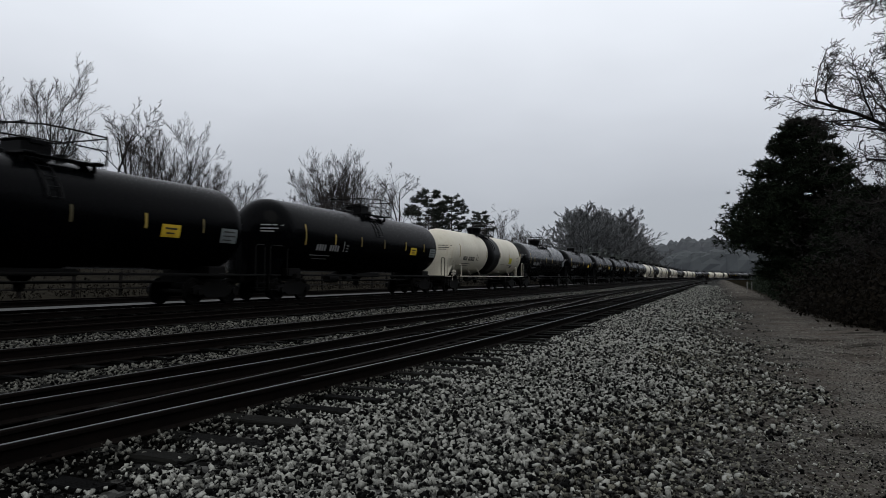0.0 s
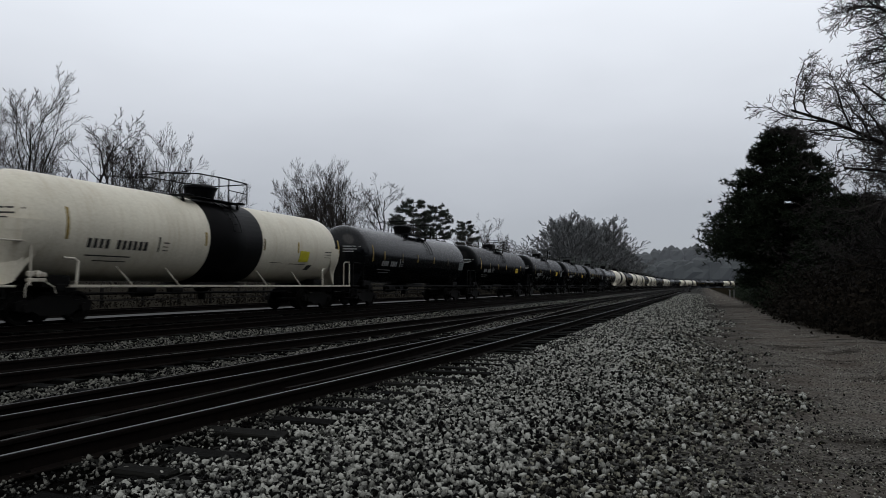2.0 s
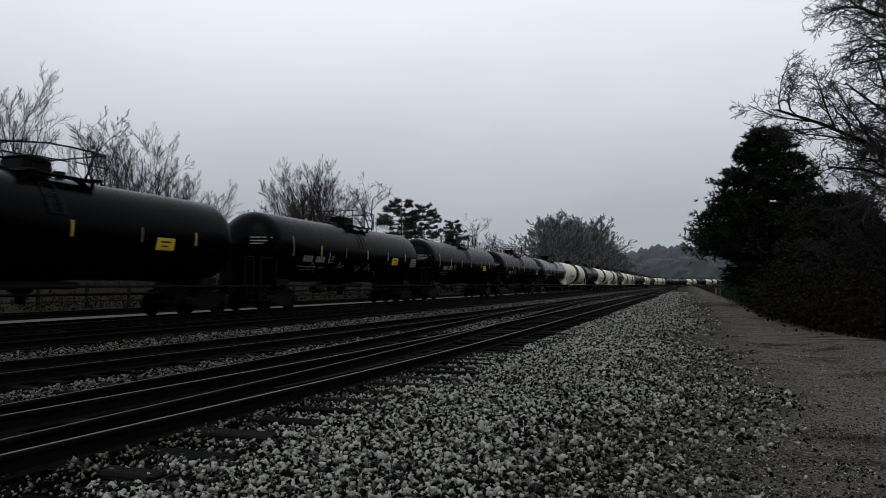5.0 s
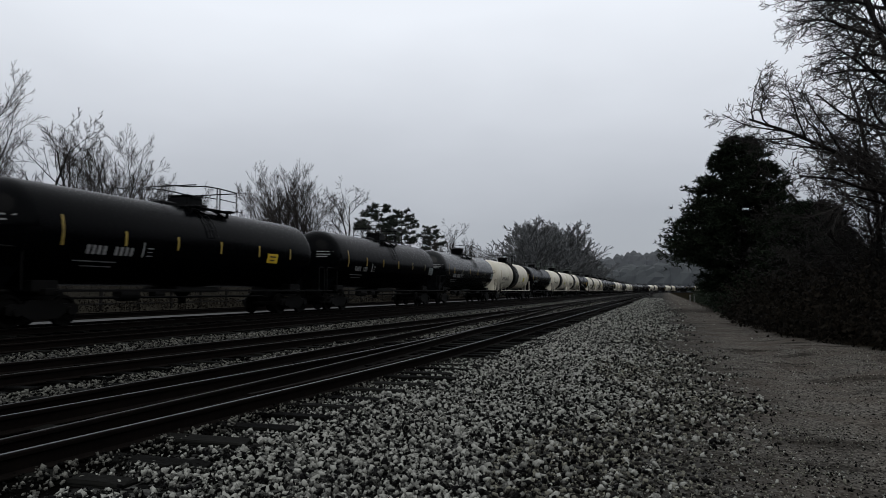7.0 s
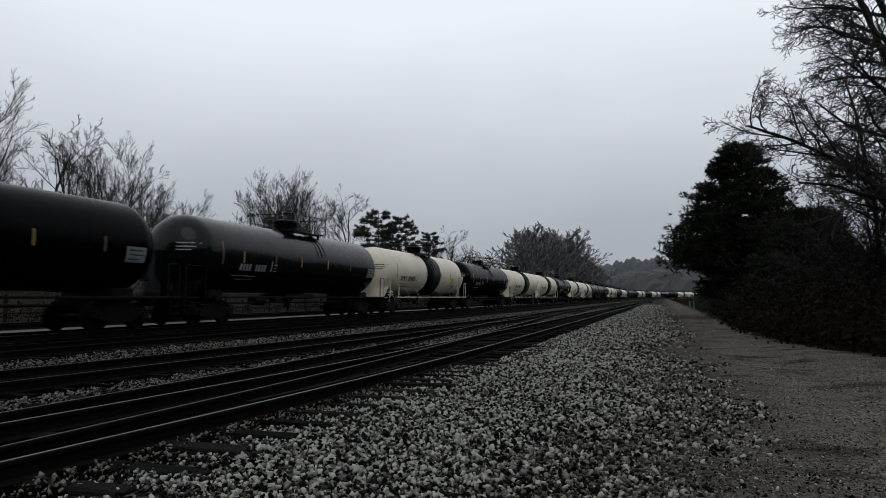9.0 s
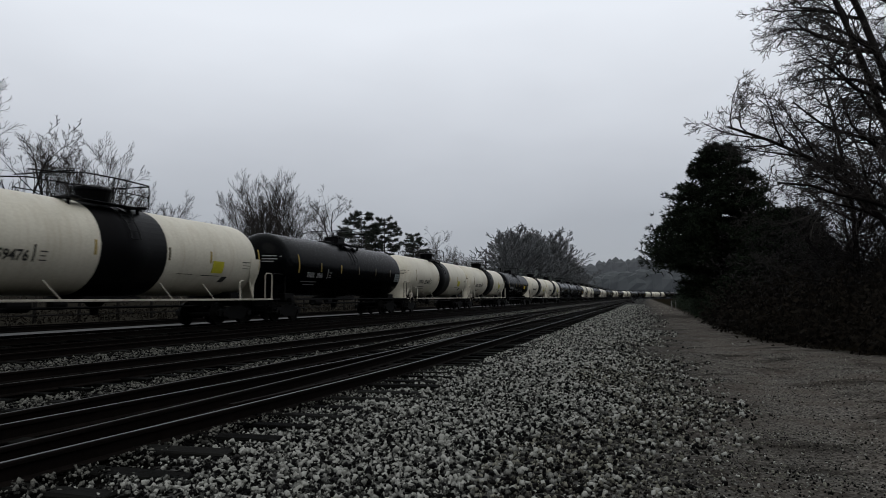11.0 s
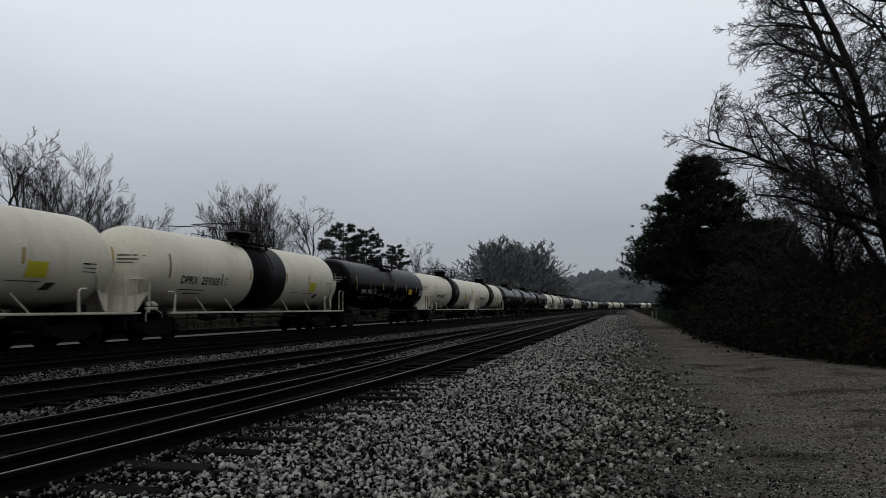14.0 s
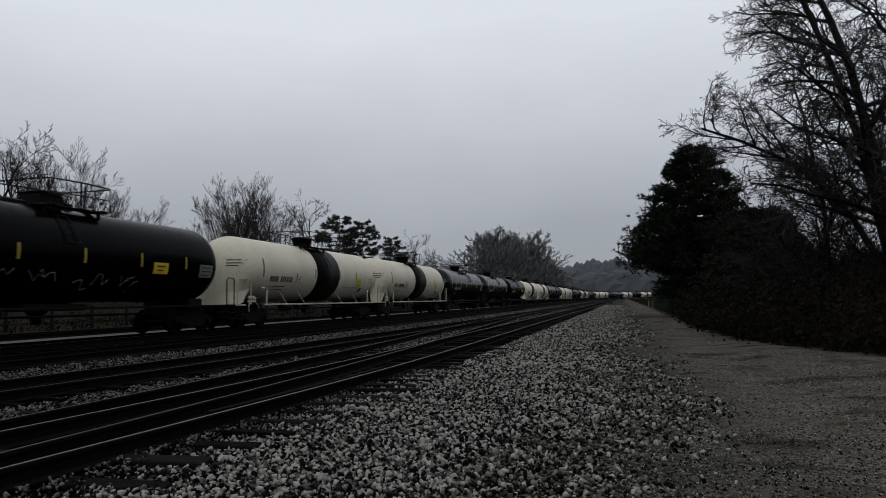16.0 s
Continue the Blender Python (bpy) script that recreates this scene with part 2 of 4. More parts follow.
# ---------------------------------------------------------------- mesh helpers
class Shape:
    """Vertices and faces gathered piece by piece."""

    def __init__(self):
        self.v, self.f = [], []

    def add(self, verts, faces):
        k = len(self.v)
        self.v += [tuple(v) for v in verts]
        self.f += [tuple(i + k for i in f) for f in faces]
        return self

    def box(self, c, s, bevel=0.0, turn=None):
        hx, hy, hz = s[0] / 2, s[1] / 2, s[2] / 2
        e = min(bevel, hx * 0.9, hy * 0.9, hz * 0.9)
        rings = [(-hz, e), (-hz + e, 0), (hz - e, 0), (hz, e)] if e else [(-hz, 0), (hz, 0)]
        pts = []
        for z, i in rings:
            ax, ay = hx - i, hy - i
            if e:
                q = e * 0.7
                pts += [(ax - q, -ay, z), (ax, -ay + q, z), (ax, ay - q, z), (ax - q, ay, z), (-ax + q, ay, z), (-ax, ay - q, z), (-ax, -ay + q, z), (-ax + q, -ay, z)]
            else:
                pts += [(ax, -ay, z), (ax, ay, z), (-ax, ay, z), (-ax, -ay, z)]
        n = 8 if e else 4
        faces = [tuple(range(n - 1, -1, -1)), tuple(range(len(pts) - n, len(pts)))]
        for r in range(len(rings) - 1):
            faces += [(r * n + i, r * n + (i + 1) % n, (r + 1) * n + (i + 1) % n, (r + 1) * n + i) for i in range(n)]
        m = Matrix.Translation(c) @ (turn.to_4x4() if turn is not None else Matrix())
        return self.add([m @ Vector(p) for p in pts], faces)

    def tube(self, pts, radii, sides=6, caps=True):
        pts = [Vector(p) for p in pts]
        if isinstance(radii, (int, float)):
            radii = [radii] * len(pts)
        rings = []
        for i, p in enumerate(pts):
            d = (pts[min(i + 1, len(pts) - 1)] - pts[max(i - 1, 0)]).normalized()
            a = d.cross(Vector((0, 0, 1)) if abs(d.z) < 0.9 else Vector((1, 0, 0))).normalized()
            b = d.cross(a)
            rings += [p + (a * math.cos(u) + b * math.sin(u)) * radii[i] for u in (2 * math.pi * k / sides for k in range(sides))]
        faces = []
        for i in range(len(pts) - 1):
            faces += [(i * sides + k, (i + 1) * sides + k, (i + 1) * sides + (k + 1) % sides, i * sides + (k + 1) % sides) for k in range(sides)]
        if caps and sides > 3:
            faces += [tuple(range(sides)), tuple(range(len(rings) - 1, len(rings) - 1 - sides, -1))]
        return self.add(rings, faces)

    def lathe_y(self, profile, sides=40, center=(0, 0)):
        """Rings of (y, radius) about an axis along y through x, z = center."""
        pts, faces = [], []
        for y, r in profile:
            pts += [(center[0] + r * math.cos(2 * math.pi * k / sides), y, center[1] + r * math.sin(2 * math.pi * k / sides)) for k in range(sides)]
        for i in range(len(profile) - 1):
            faces += [(i * sides + k, i * sides + (k + 1) % sides, (i + 1) * sides + (k + 1) % sides, (i + 1) * sides + k)[::-1] for k in range(sides)]
        return self.add(pts, faces)

    def lathe_x(self, profile, sides=24, center=(0, 0)):
        k0 = len(self.v)
        self.lathe_y(profile, sides, (0, 0))
        for i in range(k0, len(self.v)):
            x, y, z = self.v[i]
            self.v[i] = (y, center[0] - x, center[1] + z)
        return self

    def mesh(self, name, smooth=False):
        me = bpy.data.meshes.new(name)
        me.from_pydata(self.v, [], self.f)
        if smooth:
            me.polygons.foreach_set("use_smooth", [True] * len(me.polygons))
        me.update()
        return me


def part(name, shape, mat, parent=None, label="", smooth=False):
    me = shape if isinstance(shape, bpy.types.Mesh) else shape.mesh(name, smooth)
    if not me.materials:
        me.materials.append(mat)
    ob = new(name, me)
    ob.parent = parent
    return tagged(ob, label)


def thing(name, label, category, group="", kind=""):
    return tagged(new(name), label, category, group, kind)


def bulk(name, verts, tris, mat, smooth=False):
    """A big triangle mesh from arrays."""
    me = bpy.data.meshes.new(name)
    me.vertices.add(len(verts))
    me.vertices.foreach_set("co", np.asarray(verts, np.float32).ravel())
    tris = np.asarray(tris, np.int32)
    me.loops.add(tris.size)
    me.loops.foreach_set("vertex_index", tris.ravel())
    me.polygons.add(len(tris))
    me.polygons.foreach_set("loop_start", np.arange(0, tris.size, 3, dtype=np.int32))
    me.polygons.foreach_set("loop_total", np.full(len(tris), 3, np.int32))
    if smooth:
        me.polygons.foreach_set("use_smooth", np.ones(len(tris), bool))
    me.update(calc_edges=True)
    me.materials.append(mat)
    return me


# ---------------------------------------------------------------- ground
def ground_height(x, y):
    """Level yard; the far tracks lie a little higher, a leafy bank rises behind them, the brush on the other side lies lower."""
    def ramp_(v, a, b):
        t = np.clip((v - a) / (b - a), 0, 1)
        return t * t * (3 - 2 * t)
    z = 0.15 * ramp_(-x, 10.5, 14.5) + 1.6 * ramp_(-x, 30, 44) - 0.03
    z = z - 0.10 * ramp_(x, -1.0, 0.6) + 0.06 * ramp_(x, 2.0, 4.0) - 0.5 * ramp_(x, 7, 16)
    near = np.exp(-((y - 10) / 30.0) ** 2)
    z = z + near * ramp_(x, -3.4, -2.6) * (0.025 * np.sin(1.9 * x + 0.7 * y) * np.sin(0.9 * y - x) + 0.02 * np.sin(3.7 * y + 2.1 * x))
    rut = 0.045 * (np.exp(-((x - 1.0) / 0.22) ** 2) + np.exp(-((x - 2.7) / 0.22) ** 2)) * ramp_(y, 3, 9) * (0.6 + 0.4 * np.sin(0.5 * y))
    return z - rut


def build_ground():
    xs = np.unique(np.concatenate([np.linspace(-1500, -60, 14), np.linspace(-60, -12, 40), np.linspace(-12, 8, 130), np.linspace(8, 40, 24), np.linspace(40, 1500, 14)]))
    ys = np.unique(np.concatenate([np.linspace(-800, -12, 10), np.linspace(-12, 2, 20), np.linspace(2, 26, 150), np.linspace(26, 90, 70), np.linspace(90, 500, 30), np.linspace(500, 3000, 12)]))
    gx, gy = np.meshgrid(xs, ys)
    gz = ground_height(gx, gy)
    v = np.stack([gx, gy, gz], -1).reshape(-1, 3)
    w = len(xs)
    a = (np.arange(len(ys) - 1)[:, None] * w + np.arange(w - 1)[None, :]).ravel()
    t = np.concatenate([np.stack([a, a + 1, a + w + 1], 1), np.stack([a, a + w + 1, a + w], 1)])
    tagged(new("ground", bulk("ground", v, t, GROUND, True)), "grey ballast yard with a rutted brown gravel service road", "ground", kind="structure")


build_ground()
# ---------------------------------------------------------------- tracks
def line_x(points, y):
    ps = sorted((b, a) for a, b in [(x, yy) for yy, x in points])
    yy = [q[0] for q in ps]
    xx = [q[1] for q in ps]
    return float(np.interp(y, yy, xx))


def smooth_x(points, y, reach=3.0):
    return sum(line_x(points, y + d) for d in (-reach, -reach / 2, 0, reach / 2, reach)) / 5


RAIL_SECTION = [(-0.07, 0), (0.07, 0), (0.07, 0.012), (0.012, 0.035), (0.010, 0.130), (0.034, 0.142), (0.036, 0.168), (0.030, 0.179), (-0.030, 0.179), (-0.036, 0.168), (-0.034, 0.142), (-0.010, 0.130), (-0.012, 0.035), (-0.07, 0.012)]


def rail_shape(xs, ys, base):
    s = Shape()
    n = len(RAIL_SECTION)
    pts = [(x + dx, y, base + dz) for x, y in zip(xs, ys) for dx, dz in RAIL_SECTION]
    faces = [(i * n + k, i * n + (k + 1) % n, (i + 1) * n + (k + 1) % n, (i + 1) * n + k) for i in range(len(ys) - 1) for k in range(n)]
    faces += [tuple(range(n - 1, -1, -1)), tuple(range(len(pts) - n, len(pts)))]
    return s.add(pts, faces)


def head_shape(xs, ys, base):
    """The worn, bright strip on top of the rail."""
    s = Shape()
    pts = [(x + dx, y, base + dz) for x, y in zip(xs, ys) for dx, dz in ((-0.017, 0.1765), (0.017, 0.1765), (0.017, 0.182), (-0.017, 0.182))]
    faces = [(i * 4 + k, i * 4 + (k + 1) % 4, i * 4 + 4 + (k + 1) % 4, i * 4 + 4 + k) for i in range(len(ys) - 1) for k in range(4)]
    return s.add(pts, faces)


TRACKS = {
    "near": [(-12, -6.58), (0, -5.77), (5, -5.43), (9, -5.16), (12, -5.04), (15, -5.0), (430, -5.0)],
    "crossing": [(-12, -5.98), (8, -5.98), (12, -6.06), (16, -6.22), (20.4, -6.42), (24.5, -6.74), (30, -7.08), (36, -7.45), (44, -7.95), (54, -8.4)],
    "second": [(-12, -10.7), (5, -10.05), (10, -9.65), (14, -9.35), (18, -9.2), (24, -8.9), (32, -8.65), (45, -8.5), (430, -8.5)],
    "third": [(-12, -13.95), (430, -12.9)],
    "train": [(-40, -17.6), (330, -17.6)],
    "far": [(-40, -24.3), (430, -24.3)],
}
STEPS = [y for y in np.concatenate([np.arange(-12, 60, 1.0), np.arange(60, 431, 10)])]
TIE_MESHES = []
for i in range(4):
    sh = Shape().box((0, 0, 0), (2.6, 0.23, 0.17), 0.015)
    rng = random.Random(i)
    sh.v = [(x + rng.uniform(-0.03, 0.03), y + rng.uniform(-0.012, 0.012), z + rng.uniform(-0.008, 0.008)) for x, y, z in sh.v]
    TIE_MESHES.append(sh.mesh("tie"))
    TIE_MESHES[-1].materials.append(TIE)


def track(key, label, base, shiny, gauge=1.505):
    t = thing("railway_track", label, "railway track", "yard tracks")
    points = TRACKS[key]
    a, b = points[0][0], points[-1][0]
    ys = [y for y in STEPS if a <= y <= b]
    if key == "train":
        ys += [340 + 8 * i for i in range(26)]
    cs = [train_path(y - 330)[0] if key == "train" and y > 330 else smooth_x(points, y) for y in ys]
    yy = [train_path(y - 330)[1] if key == "train" and y > 330 else y for y in ys]
    for side in (gauge / 2, -gauge / 2):
        xs = [c + side for c in cs]
        r = part("rail", rail_shape(xs, yy, base), RAIL, t, "rusty steel rail")
        if shiny:
            part("running_surface", head_shape(xs, yy, base), SHINE if shiny > 1 else DULL, r, "worn running surface")
    return t


def train_path(s):
    """Place and heading on the train's track, s metres past the end of the straight: a wide bend to the other side."""
    R_ = 420.0
    if s <= 0:
        return -17.6, 330 + s, 0.0
    a = s / R_
    return -17.6 + R_ * (1 - math.cos(a)), 330 + R_ * math.sin(a), -a


near_track = track("near", "yard track with bright worn rails on timber ties", 0.0, 2)
crossing_track = track("crossing", "turnout track with dull rails crossing to the next line", 0.0, 1)
second_track = track("second", "rust-dark yard track in pale ballast", 0.0, 1)
third_track = track("third", "rust-dark yard track in oily ballast", 0.08, False)
train_track = track("train", "track under the passing tank train", 0.15, 1)
far_track = track("far", "dull yard track behind the train", 0.15, False)
guard = [(7.2, 0.09), (8.2, 0.07), (11.0, 0.07), (12.6, 0.10)]
gy = [y for y, _ in guard]
part("guard_rail", rail_shape([smooth_x(TRACKS["near"], y) + 0.7525 - 0.10 - d for y, d in guard], gy, 0.0), RAIL, near_track, "short rusty guard rail beside the frog")


def stones():
    """Loose crushed stone beside and between the tracks."""
    rng = np.random.default_rng(4)
    cube = np.array([(x, y, z) for x in (-1, 1) for y in (-1, 1) for z in (-1, 1)]) * 0.62
    tri = np.array([(0, 1, 3), (0, 3, 2), (4, 6, 7), (4, 7, 5), (0, 4, 5), (0, 5, 1), (2, 3, 7), (2, 7, 6), (0, 2, 6), (0, 6, 4), (1, 5, 7), (1, 7, 3)])
    spots = []

    def strew(x0, x1, y0, y1, per, lo, hi, lift=0.0):
        n = int((x1 - x0) * (y1 - y0) * per)
        spots.append(np.stack([rng.uniform(x0, x1, n), rng.uniform(y0, y1, n), lo * (hi / lo) ** (rng.random(n) ** 1.6), np.full(n, lift)], 1))
    strew(-3.75, 1.4, 2.2, 7, 880, 0.022, 0.060)
    strew(-4.75, -3.7, 2.2, 14, 420, 0.020, 0.050)
    strew(-3.7, 1.4, 7, 14, 640, 0.026, 0.062)
    strew(-3.6, 1.4, 14, 26, 420, 0.034, 0.070)
    strew(-3.5, 1.3, 26, 60, 115, 0.052, 0.098)
    strew(-3.4, 0.0, 60, 130, 14, 0.09, 0.14)
    strew(-1.0, 3.8, 2.2, 9, 420, 0.010, 0.027)
    strew(-1.0, 5.0, 9, 20, 150, 0.015, 0.036)
    strew(-1.0, 4.0, 20, 45, 55, 0.026, 0.050)
    strew(-0.6, 3.0, 45, 110, 14, 0.05, 0.09)
    strew(-8.6, -6.85, 3, 12, 420, 0.028, 0.060)
    strew(-8.3, -6.9, 12, 26, 200, 0.045, 0.08)
    strew(-12.8, -11.7, 6, 18, 230, 0.03, 0.06)
    strew(-12.4, -11.1, 18, 36, 120, 0.045, 0.08)
    strew(-7.6, -5.9, 18, 40, 90, 0.05, 0.09)
    strew(-8.0, -6.2, 40, 90, 25, 0.07, 0.11)
    strew(-11.6, -9.6, 34, 90, 25, 0.07, 0.11)
    s = np.concatenate(spots)
    # fewer stones over the ties' outer ends and out on the road
    keep = np.ones(len(s), bool)
    over = np.abs((s[:, 1] - 2.05 + 0.35) % 0.70 - 0.35) < 0.135
    keep &= ~((s[:, 0] < -3.5) & (s[:, 0] > -4.25) & (s[:, 1] < 20) & over & (rng.random(len(s)) < 0.93))
    keep &= ~((s[:, 0] < -4.3) & (s[:, 0] > -5) & (rng.random(len(s)) < 1.3 * (-4.3 - s[:, 0])))
    fade = s[:, 0] - 0.45 + 0.75 * np.clip((s[:, 1] - 4) / 12, 0, 1) + 0.5 * np.sin(0.37 * s[:, 1]) + 0.35 * np.sin(0.9 * s[:, 1] + 2) + 0.3 * np.sin(2.1 * s[:, 1] + 1.3 * s[:, 0])
    keep &= ~((s[:, 2] > 0.024) & (rng.random(len(s)) < np.clip((fade + 1.3) / 2.4, 0, 0.985)))
    s = s[keep]
    n = len(s)
    proto = rng.integers(0, 40, n)
    shapes = np.stack([cube * rng.uniform(0.55, 1.4, (8, 3)) * np.array([1.25, rng.uniform(0.6, 1.0), rng.uniform(0.45, 0.85)]) for _ in range(40)])
    q = rng.normal(size=(n, 4))
    q /= np.linalg.norm(q, axis=1)[:, None]
    w, x, y, z = q.T
    rot = np.stack([1 - 2 * (y * y + z * z), 2 * (x * y - z * w), 2 * (x * z + y * w), 2 * (x * y + z * w), 1 - 2 * (x * x + z * z), 2 * (y * z - x * w), 2 * (x * z - y * w), 2 * (y * z + x * w), 1 - 2 * (x * x + y * y)], 1).reshape(n, 3, 3)
    v = np.einsum("nij,nkj->nki", rot, shapes[proto]) * (s[:, 2] / 1.7)[:, None, None]
    ground = ground_height(s[:, 0], s[:, 1])
    v[:, :, 0] += s[:, 0:1]
    v[:, :, 1] += s[:, 1:2]
    v[:, :, 2] += (ground + s[:, 2] * rng.uniform(0.05, 0.5, n) + 0.02 * (s[:, 0] < -3.4) * (s[:, 0] > -4.25) + 0.035 * (s[:, 0] <= -4.25) * (s[:, 0] > -5))[:, None]
    v = v.reshape(n, 8, 3)
    road = (s[:, 0] > -0.9 + 0.5 * np.sin(0.8 * s[:, 1])) & (s[:, 2] < 0.05) & (rng.random(n) < 0.75)
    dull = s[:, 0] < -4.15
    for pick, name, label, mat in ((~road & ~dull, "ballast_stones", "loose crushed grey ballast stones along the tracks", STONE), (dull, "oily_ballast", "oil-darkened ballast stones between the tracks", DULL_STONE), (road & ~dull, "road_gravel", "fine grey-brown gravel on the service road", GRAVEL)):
        m = int(pick.sum())
        f = (tri[None] + (np.arange(m) * 8)[:, None, None]).reshape(-1, 3)
        tagged(new(name, bulk(name, v[pick].reshape(-1, 3), f, mat)), label, "gravel", kind="stuff")


stones()

# ---------------------------------------------------------------- tank cars
R_TANK, Z_TANK, HALF, REAR, DISH = 1.52, 2.71, 8.45, 8.7, 1.15


def shell_x(z, lift=0.012, radius=R_TANK):
    return math.sqrt(max(radius * radius - (z - Z_TANK) ** 2, 0.01)) + lift


def sheet(shape, y0, y1, z0, z1, lift=0.012, slant=0.0):
    """A thin plate that follows the tank's side."""
    n = max(2, int((z1 - z0) / 0.12) + 1)
    pts = []
    for i in range(n + 1):
        z = z0 + (z1 - z0) * i / n
        d = slant * i / n
        pts += [(shell_x(z, lift), y0 + d, z), (shell_x(z, lift), y1 + d, z), (shell_x(z, 0.002), y1 + d, z), (shell_x(z, 0.002), y0 + d, z)]
    faces = []
    for i in range(n):
        for k in range(4):
            a = i * 4
            faces.append((a + k, a + (k + 1) % 4, a + 4 + (k + 1) % 4, a + 4 + k))
    faces += [(3, 2, 1, 0), tuple(n * 4 + k for k in range(4))]
    return shape.add(pts, faces)


def lettering(text, height, y, z):
    """Letters wrapped on the tank's near side, reading from far left to right."""
    cu = bpy.data.curves.new("lettering", "FONT")
    cu.body, cu.size, cu.resolution_u, cu.offset = text, height * 1.38, 2, 0.012
    ob = bpy.data.objects.new("lettering", cu)
    me = bpy.data.meshes.new_from_object(ob)
    bpy.data.objects.remove(ob)
    width = max(v.co.x for v in me.vertices)
    for v in me.vertices:
        zz = z + v.co.y
        v.co = Vector((shell_x(zz, 0.012), y + v.co.x, zz))
    me.name = "lettering"
    return me, width


def tank_shape(r=R_TANK, half=HALF, a=None, b=None, heads=True, sides=44):
    """The shell from y = a to b, with dished heads where it ends."""
    a, b = (-half if a is None else a), (half if b is None else b)
    prof = []
    if heads:
        prof += [(-REAR + DISH * (1 - math.cos(t)), r * math.sin(t) ** 0.9) for t in (math.pi / 2 * i / 9 for i in range(0, 9))]
        prof += [(y, r) for y in np.linspace(-REAR + DISH, half - DISH, 12)]
        prof += [(half - DISH * (1 - math.cos(t)), r * math.sin(t) ** 0.9) for t in (math.pi / 2 * i / 9 for i in range(8, -1, -1))]
    else:
        prof = [(a, r - 0.02), (a, r + 0.006), (b, r + 0.006), (b, r - 0.02)]
    return Shape().lathe_y(prof, sides, (0, Z_TANK))


MESHES = {}


def shared(key, make, mat, smooth=False):
    if key not in MESHES:
        MESHES[key] = make().mesh(key.split("/")[-1], smooth)
        MESHES[key].materials.append(mat)
    return MESHES[key]


def wheelset_shape():
    s = Shape()
    for x in (-0.75, 0.75):
        o = 1 if x > 0 else -1
        prof = [(x - o * 0.07, 0.02), (x - o * 0.07, 0.47), (x - o * 0.045, 0.485), (x - o * 0.03, 0.462), (x + o * 0.07, 0.452), (x + o * 0.07, 0.38), (x + o * 0.02, 0.34), (x + o * 0.03, 0.16), (x + o * 0.09, 0.12), (x + o * 0.09, 0.02)]
        s.lathe_x(prof, 18, (0, 0))
    s.lathe_x([(-0.95, 0.02), (-0.95, 0.08), (0.95, 0.08), (0.95, 0.02)], 12, (0, 0))
    return s


def side_frame_shape():
    """A cast three-piece truck frame seen from its side."""
    s = Shape()
    outline = [(-1.18, 0.40), (-1.18, 0.60), (-0.95, 0.68), (-0.62, 0.66), (-0.40, 0.78), (0.40, 0.78), (0.62, 0.66), (0.95, 0.68), (1.18, 0.60), (1.18, 0.40), (0.98, 0.36), (0.80, 0.42), (0.45, 0.24), (-0.45, 0.24), (-0.80, 0.42), (-0.98, 0.36)]
    n = len(outline)
    pts = [(x, y, z) for x in (-0.06, 0.06) for y, z in outline]
    s.add(pts, [tuple(range(n)), tuple(range(2 * n - 1, n - 1, -1))] + [(i, i + n, (i + 1) % n + n, (i + 1) % n) for i in range(n)])
    for y in (-0.89, 0.89):
        s.lathe_x([(-0.02, 0.02), (-0.02, 0.13), (0.13, 0.12), (0.13, 0.02)], 14, (y, 0.457))
    return s


def springs_shape():
    s = Shape()
    for y in (-0.22, 0, 0.22):
        s.tube([(0, y + 0.085 * math.cos(t), 0.32 + 0.022 * t) for t in np.linspace(0, 12, 15)], 0.018, 3)
    return s


def truck(parent, y):
    t = part("truck", shared("bolster/truck", lambda: Shape().box((0, 0, 0.62), (2.0, 0.36, 0.24), 0.03).box((0, 0, 0.80), (0.5, 0.5, 0.16), 0.02).box((0, -0.45, 0.42), (1.7, 0.10, 0.16), 0.02).box((0, 0.45, 0.42), (1.7, 0.10, 0.16), 0.02), GEAR), GEAR, parent, "grimy black four-wheel truck")
    t.location = (0, y, 0)
    sets = []
    for d in (-0.89, 0.89):
        w = part("wheelset", shared("wheels/wheelset", wheelset_shape, STEEL, False), STEEL, t, "dark steel wheels on their axle")
        w.location = (0, d, 0.457)
        sets.append(w)
    for x in (-0.98, 0.98):
        f = part("side_frame", shared("frame/side_frame", side_frame_shape, GEAR), GEAR, t)
        f.location = (x, 0, 0)
        sp = part("coil_spring", shared("spring/coil_spring", springs_shape, GEAR), GEAR, t)
        sp.location = (x, 0, -0.02)
    return sets


def manway_shape():
    s = Shape()
    n = 20
    pts, faces = [], []
    rings = [(4.08, 0.46), (4.24, 0.48), (4.34, 0.56), (4.62, 0.64), (4.66, 0.68), (4.74, 0.68), (4.80, 0.56), (4.82, 0.0)]
    for z, r in rings:
        pts += [(r * 0.86 * math.cos(2 * math.pi * k / n), r * math.sin(2 * math.pi * k / n), z) for k in range(n)]
    for i in range(len(rings) - 1):
        faces += [(i * n + k, i * n + (k + 1) % n, (i + 1) * n + (k + 1) % n, (i + 1) * n + k) for k in range(n)]
    return s.add(pts, faces)


